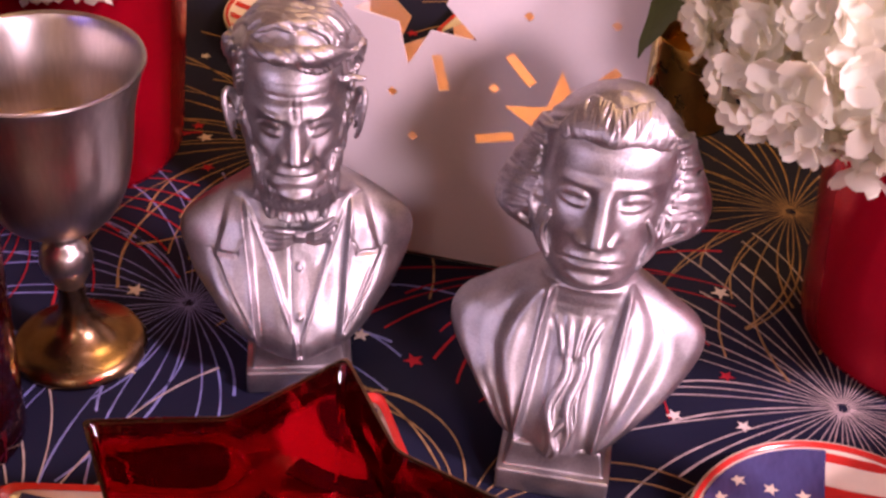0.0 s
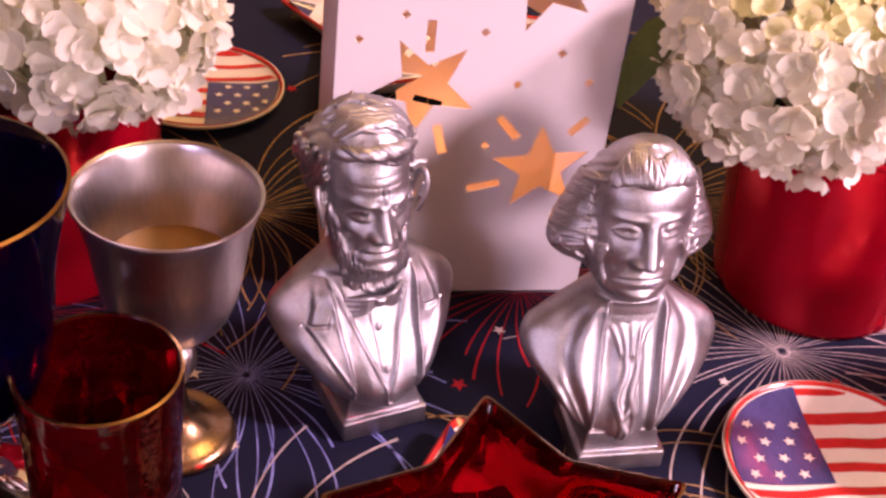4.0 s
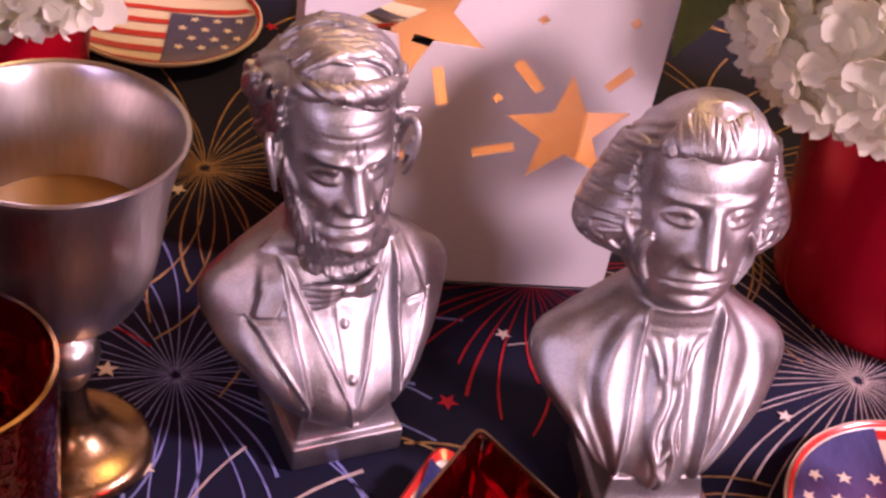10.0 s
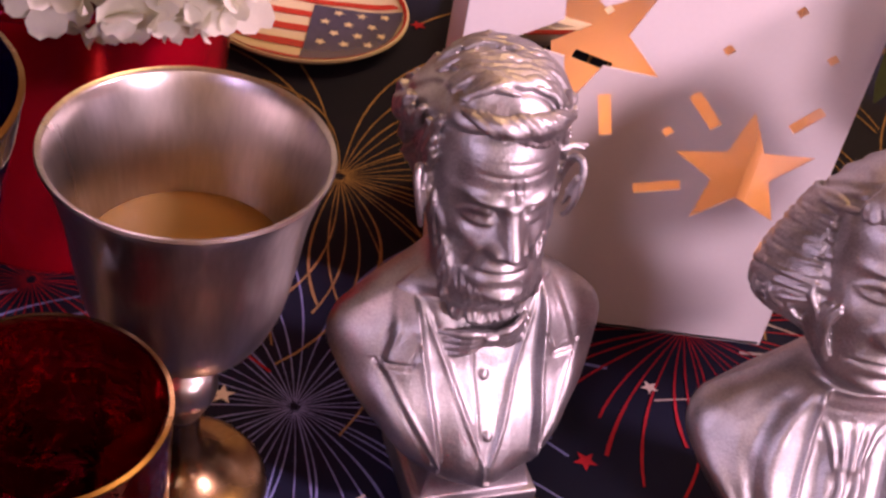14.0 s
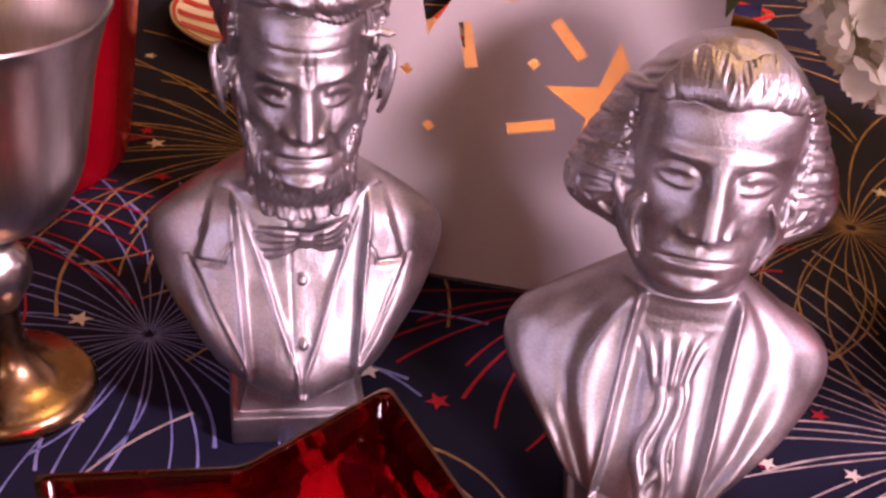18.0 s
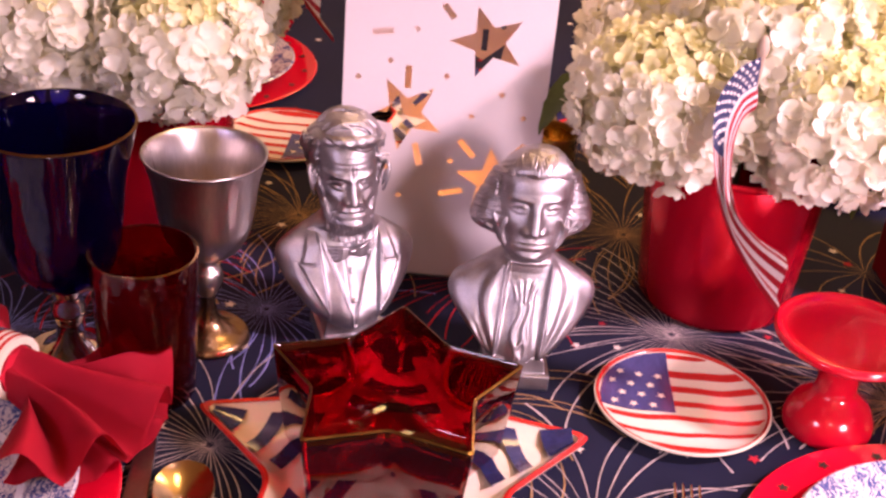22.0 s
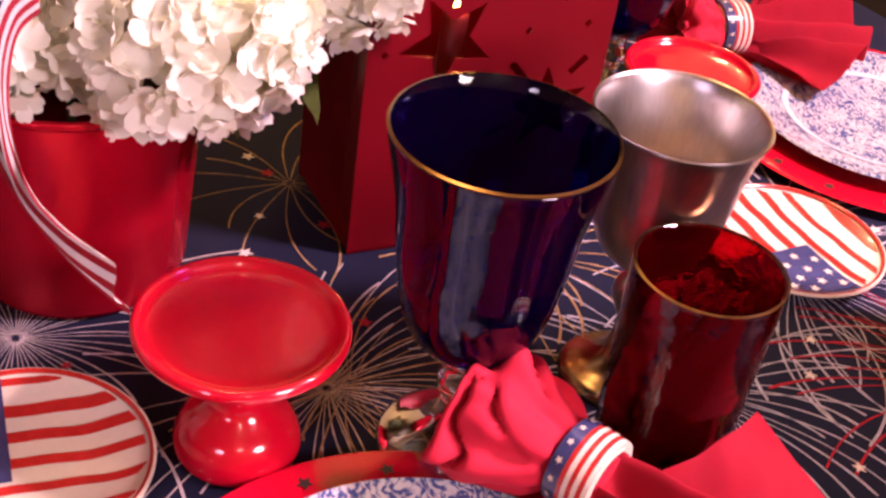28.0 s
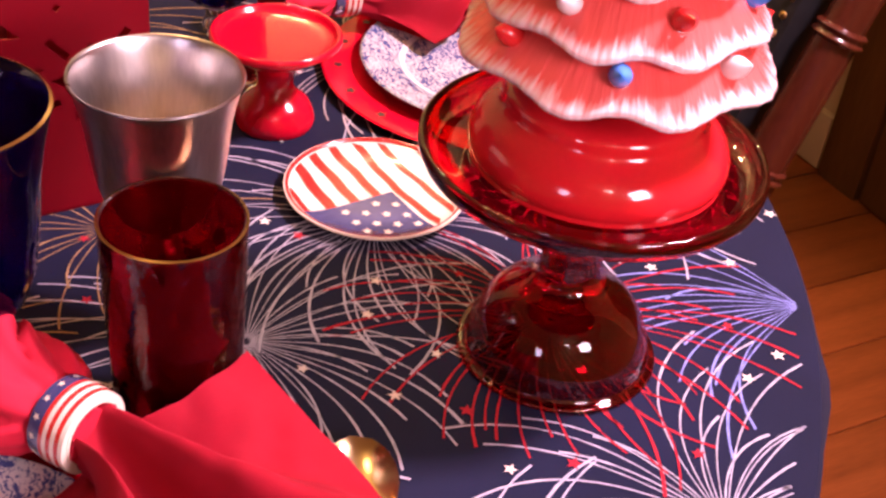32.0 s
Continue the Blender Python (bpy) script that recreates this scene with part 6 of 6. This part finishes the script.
def ceramic_tree(at, label):
    g = thing("ceramic_tree", at, label, "ornament")
    part("base", lathe(curve([(0.0, 0.0), (0.058, 0.0), (0.0645, 0.004), (0.066, 0.011), (0.0615, 0.021), (0.052, 0.030), (0.045, 0.040), (0.0, 0.044)], 50), 80), M["tree_red"], g, "smooth glossy red base")
    rnd = random.Random(4)
    tiers = [(0.0750, 0.068, 0.042), (0.0665, 0.092, 0.043), (0.057, 0.119, 0.041), (0.046, 0.145, 0.039), (0.0345, 0.169, 0.037), (0.022, 0.192, 0.033)]
    for k, (r, z, h) in enumerate(tiers):
        lobes = 8 - k // 2
        ph = rnd.uniform(0, 6)
        bm = bmesh.new()
        uvs = bm.loops.layers.uv.new("UVMap")
        nu, nv = 180, 20
        rows = []
        for j in range(nv + 5):
            v = min(j / nv, 1.0)
            lip = max(0, j - nv)
            row = []
            for i in range(nu):
                a = 2 * math.pi * i / nu
                s = 0.5 + 0.5 * math.cos(lobes * a + ph + 0.5 * math.sin(3 * a))
                rad = r * (0.40 + 0.60 * v ** 0.9) * (1 + 0.030 * v * v * (s - 0.5) * 2 + 0.004 * v * math.sin(43 * a + 3 * k))
                zz = z + h * (1 - v) ** 1.15 - 0.0040 * v ** 3 * s
                if lip:
                    q = (0, (0.0006, 0.0022), (-0.0012, 0.0042), (-0.006, 0.0050), (-0.022, 0.0015))[lip]
                    rad, zz = rad + q[0], zz - q[1]
                row.append(bm.verts.new((max(rad, 0.004) * math.cos(a), max(rad, 0.004) * math.sin(a), zz)))
            rows.append(row)
        for j, (a, b) in enumerate(zip(rows, rows[1:])):
            for i in range(nu):
                f = bm.faces.new((a[i], a[(i + 1) % nu], b[(i + 1) % nu], b[i]))
                for lp, (du, dv) in zip(f.loops, ((0, 0), (1, 0), (1, 1), (0, 1))):
                    lp[uvs].uv = ((i + du) / nu * r / 0.07, 0.75 * (j + dv) / nv)
        part("tier", bm, M["tree_glaze"], g, "ruffled red tier with white-tipped edge", angle=80)
        nb = lobes - 1
        for i in range(nb):
            a = (2 * math.pi * (i + 0.35 * (k % 2))) / nb + ph
            m = ("bulb_blue", "bulb_white", "bulb_red")[(i + k) % 3]
            rr = r * 0.78
            b = part("bulb", lathe(curve([(0, 0.0), (0.0044, 0.001), (0.0056, 0.006), (0.0040, 0.0115), (0, 0.0165)], 20), 16), M[m], g, at=Matrix.Translation((rr * math.cos(a), rr * math.sin(a), z + h * 0.22)) @ Matrix.Rotation(a, 4, "Z") @ Matrix.Rotation(radians(62), 4, "Y"))
    part("tip", lathe(curve([(0.012, 0.205), (0.009, 0.222), (0.004, 0.236), (0, 0.24)], 16), 24), M["tree_red"], g)
    return g


cake_stand(pose(0.637, -0.101, 0.0004), "ruby red glass pedestal cake stand")
ceramic_tree(pose(0.640, -0.1005, 0.1311) @ Matrix.Scale(1.05, 4), "glazed red ceramic tree with white edges and small bulbs")


# the chair and what stands behind the table


def chair(at, label):
    g = thing("dining_chair", at, label, "chair")
    lean = 20
    for s in (0, 1):
        y = 0.0 if s == 0 else 0.46
        pts = [(-0.10, y, -0.72), (-0.07, y, -0.36), (-0.045, y, -0.30), (0.09, y, 0.06), (0.17, y, 0.30)]
        rads = [0.018, 0.022, 0.024, 0.021, 0.017]
        post = part("back_post", tube(pts, rads, 20), M["mahogany"], g)
        for z in (-0.16, -0.02, 0.14):
            x = -0.045 + (z + 0.30) * 0.135 / 0.36
            part("turned_ring", lathe(curve([(0.020, -0.009), (0.0265, -0.005), (0.024, 0.0), (0.0265, 0.005), (0.020, 0.009)], 20), 24), M["mahogany"], post, at=pose(x, y, z, 0, lean, 0))
        part("front_leg", tube([(-0.50, y, -0.72), (-0.50, y, -0.34)], [0.017, 0.022], 16), M["mahogany"], g)
    part("top_rail", tube([(0.17, -0.02, 0.30), (0.185, 0.23, 0.32), (0.17, 0.48, 0.30)], [0.02, 0.024, 0.02], 16), M["mahogany"], g)
    seat = part("seat", box(0.46, 0.46, 0.07, 0.02, (-0.28, 0.23, -0.31)), M["leather"], g, "black leather seat")
    back = part("back_pad", box(0.045, 0.40, 0.50, 0.015), M["leather"], g, "black leather back", at=pose(0.062, 0.23, 0.02, 0, lean, 0))
    for s in (-1, 1):
        for k in range(26):
            ob = part("nail", lathe([(0.0045, 0), (0.0040, 0.0016), (0.002, 0.0028), (0, 0.003)], 10), M["brass"], back)
            ob.matrix_local = pose(-0.0225, s * 0.188, -0.235 + k * 0.0188, 0, -90, 0)
    return g


chair(pose(1.085, 0.216, 0.0), "dark turned wooden chair with nailed black leather back")


def candle_holder(at, label):
    g = thing("candle_holder", at, label, "candle holder")
    part("cup", lathe(curve([(0, 0.002), (0.022, 0.0), (0.024, 0.004), (0.0225, 0.02), (0.0235, 0.05), (0.0225, 0.05), (0.0205, 0.02), (0, 0.008)], 40), 48), M["brass"], g)
    return g


candle_holder(pose(0.034, 0.318, 0.0004), "small polished brass candle cup")


def door(at, label):
    g = thing("door_1", at, label, "door", kind="structure")
    for y, n in ((-0.05, "casing"), (-0.98, "casing")):
        part(n, box(0.03, 0.10, 2.05, 0.004, (-0.01, y, 1.025)), M["oak"], g, "dark oak casing")
    part("casing", box(0.03, 1.03, 0.10, 0.004, (-0.01, -0.515, 2.10)), M["oak"], g)
    part("leaf", box(0.04, 0.81, 2.03, 0.003, (0.0, -0.515, 1.02)), M["oak"], g, "oak door leaf")
    for z0 in (0.35, 1.2):
        part("panel", box(0.02, 0.55, 0.62, 0.008, (-0.022, -0.515, z0 + 0.2)), M["oak"], g)
    part("hinge", box(0.012, 0.022, 0.09, 0.002, (-0.028, -0.108, 0.28)), M["dark"], g, "dark iron hinge")
    part("door_handle", tube([(-0.02, -0.86, 1.0), (-0.065, -0.86, 1.0), (-0.07, -0.80, 1.0)], 0.008, 12), M["brass"], g)
    return g


door(pose(1.95, 0.872, FLOOR + 0.012), "closed oak door in a dark oak casing")
bb = part("baseboard", box(0.018, 0.56, 0.11, 0.004), M["wall"], label="cream painted baseboard along the wall")
bb.location = (1.94, 1.16, FLOOR + 0.07)
tagged(bb, category="baseboard", kind="structure")


def cabinet(at, label):
    g = thing("cabinet", at, label, "cabinet")
    part("body", box(0.30, 0.33, 1.80, 0.006, (0.15, 0.165, 0.90)), M["dark"], g)
    part("top", box(0.34, 0.37, 0.04, 0.008, (0.15, 0.165, 1.82)), M["dark"], g)
    for z in (0.45, 1.32):
        d = part("door", box(0.02, 0.29, 0.80, 0.005, (-0.006, 0.165, z)), M["dark"], g)
        part("handle", tube([(-0.018, 0.06, z + 0.05), (-0.034, 0.06, z + 0.05), (-0.034, 0.06, z - 0.05), (-0.018, 0.06, z - 0.05)], 0.004, 8), M["brass"], d)
    return g


cabinet(pose(1.38, 0.935, FLOOR + 0.012), "tall dark wooden cabinet standing by the wall")
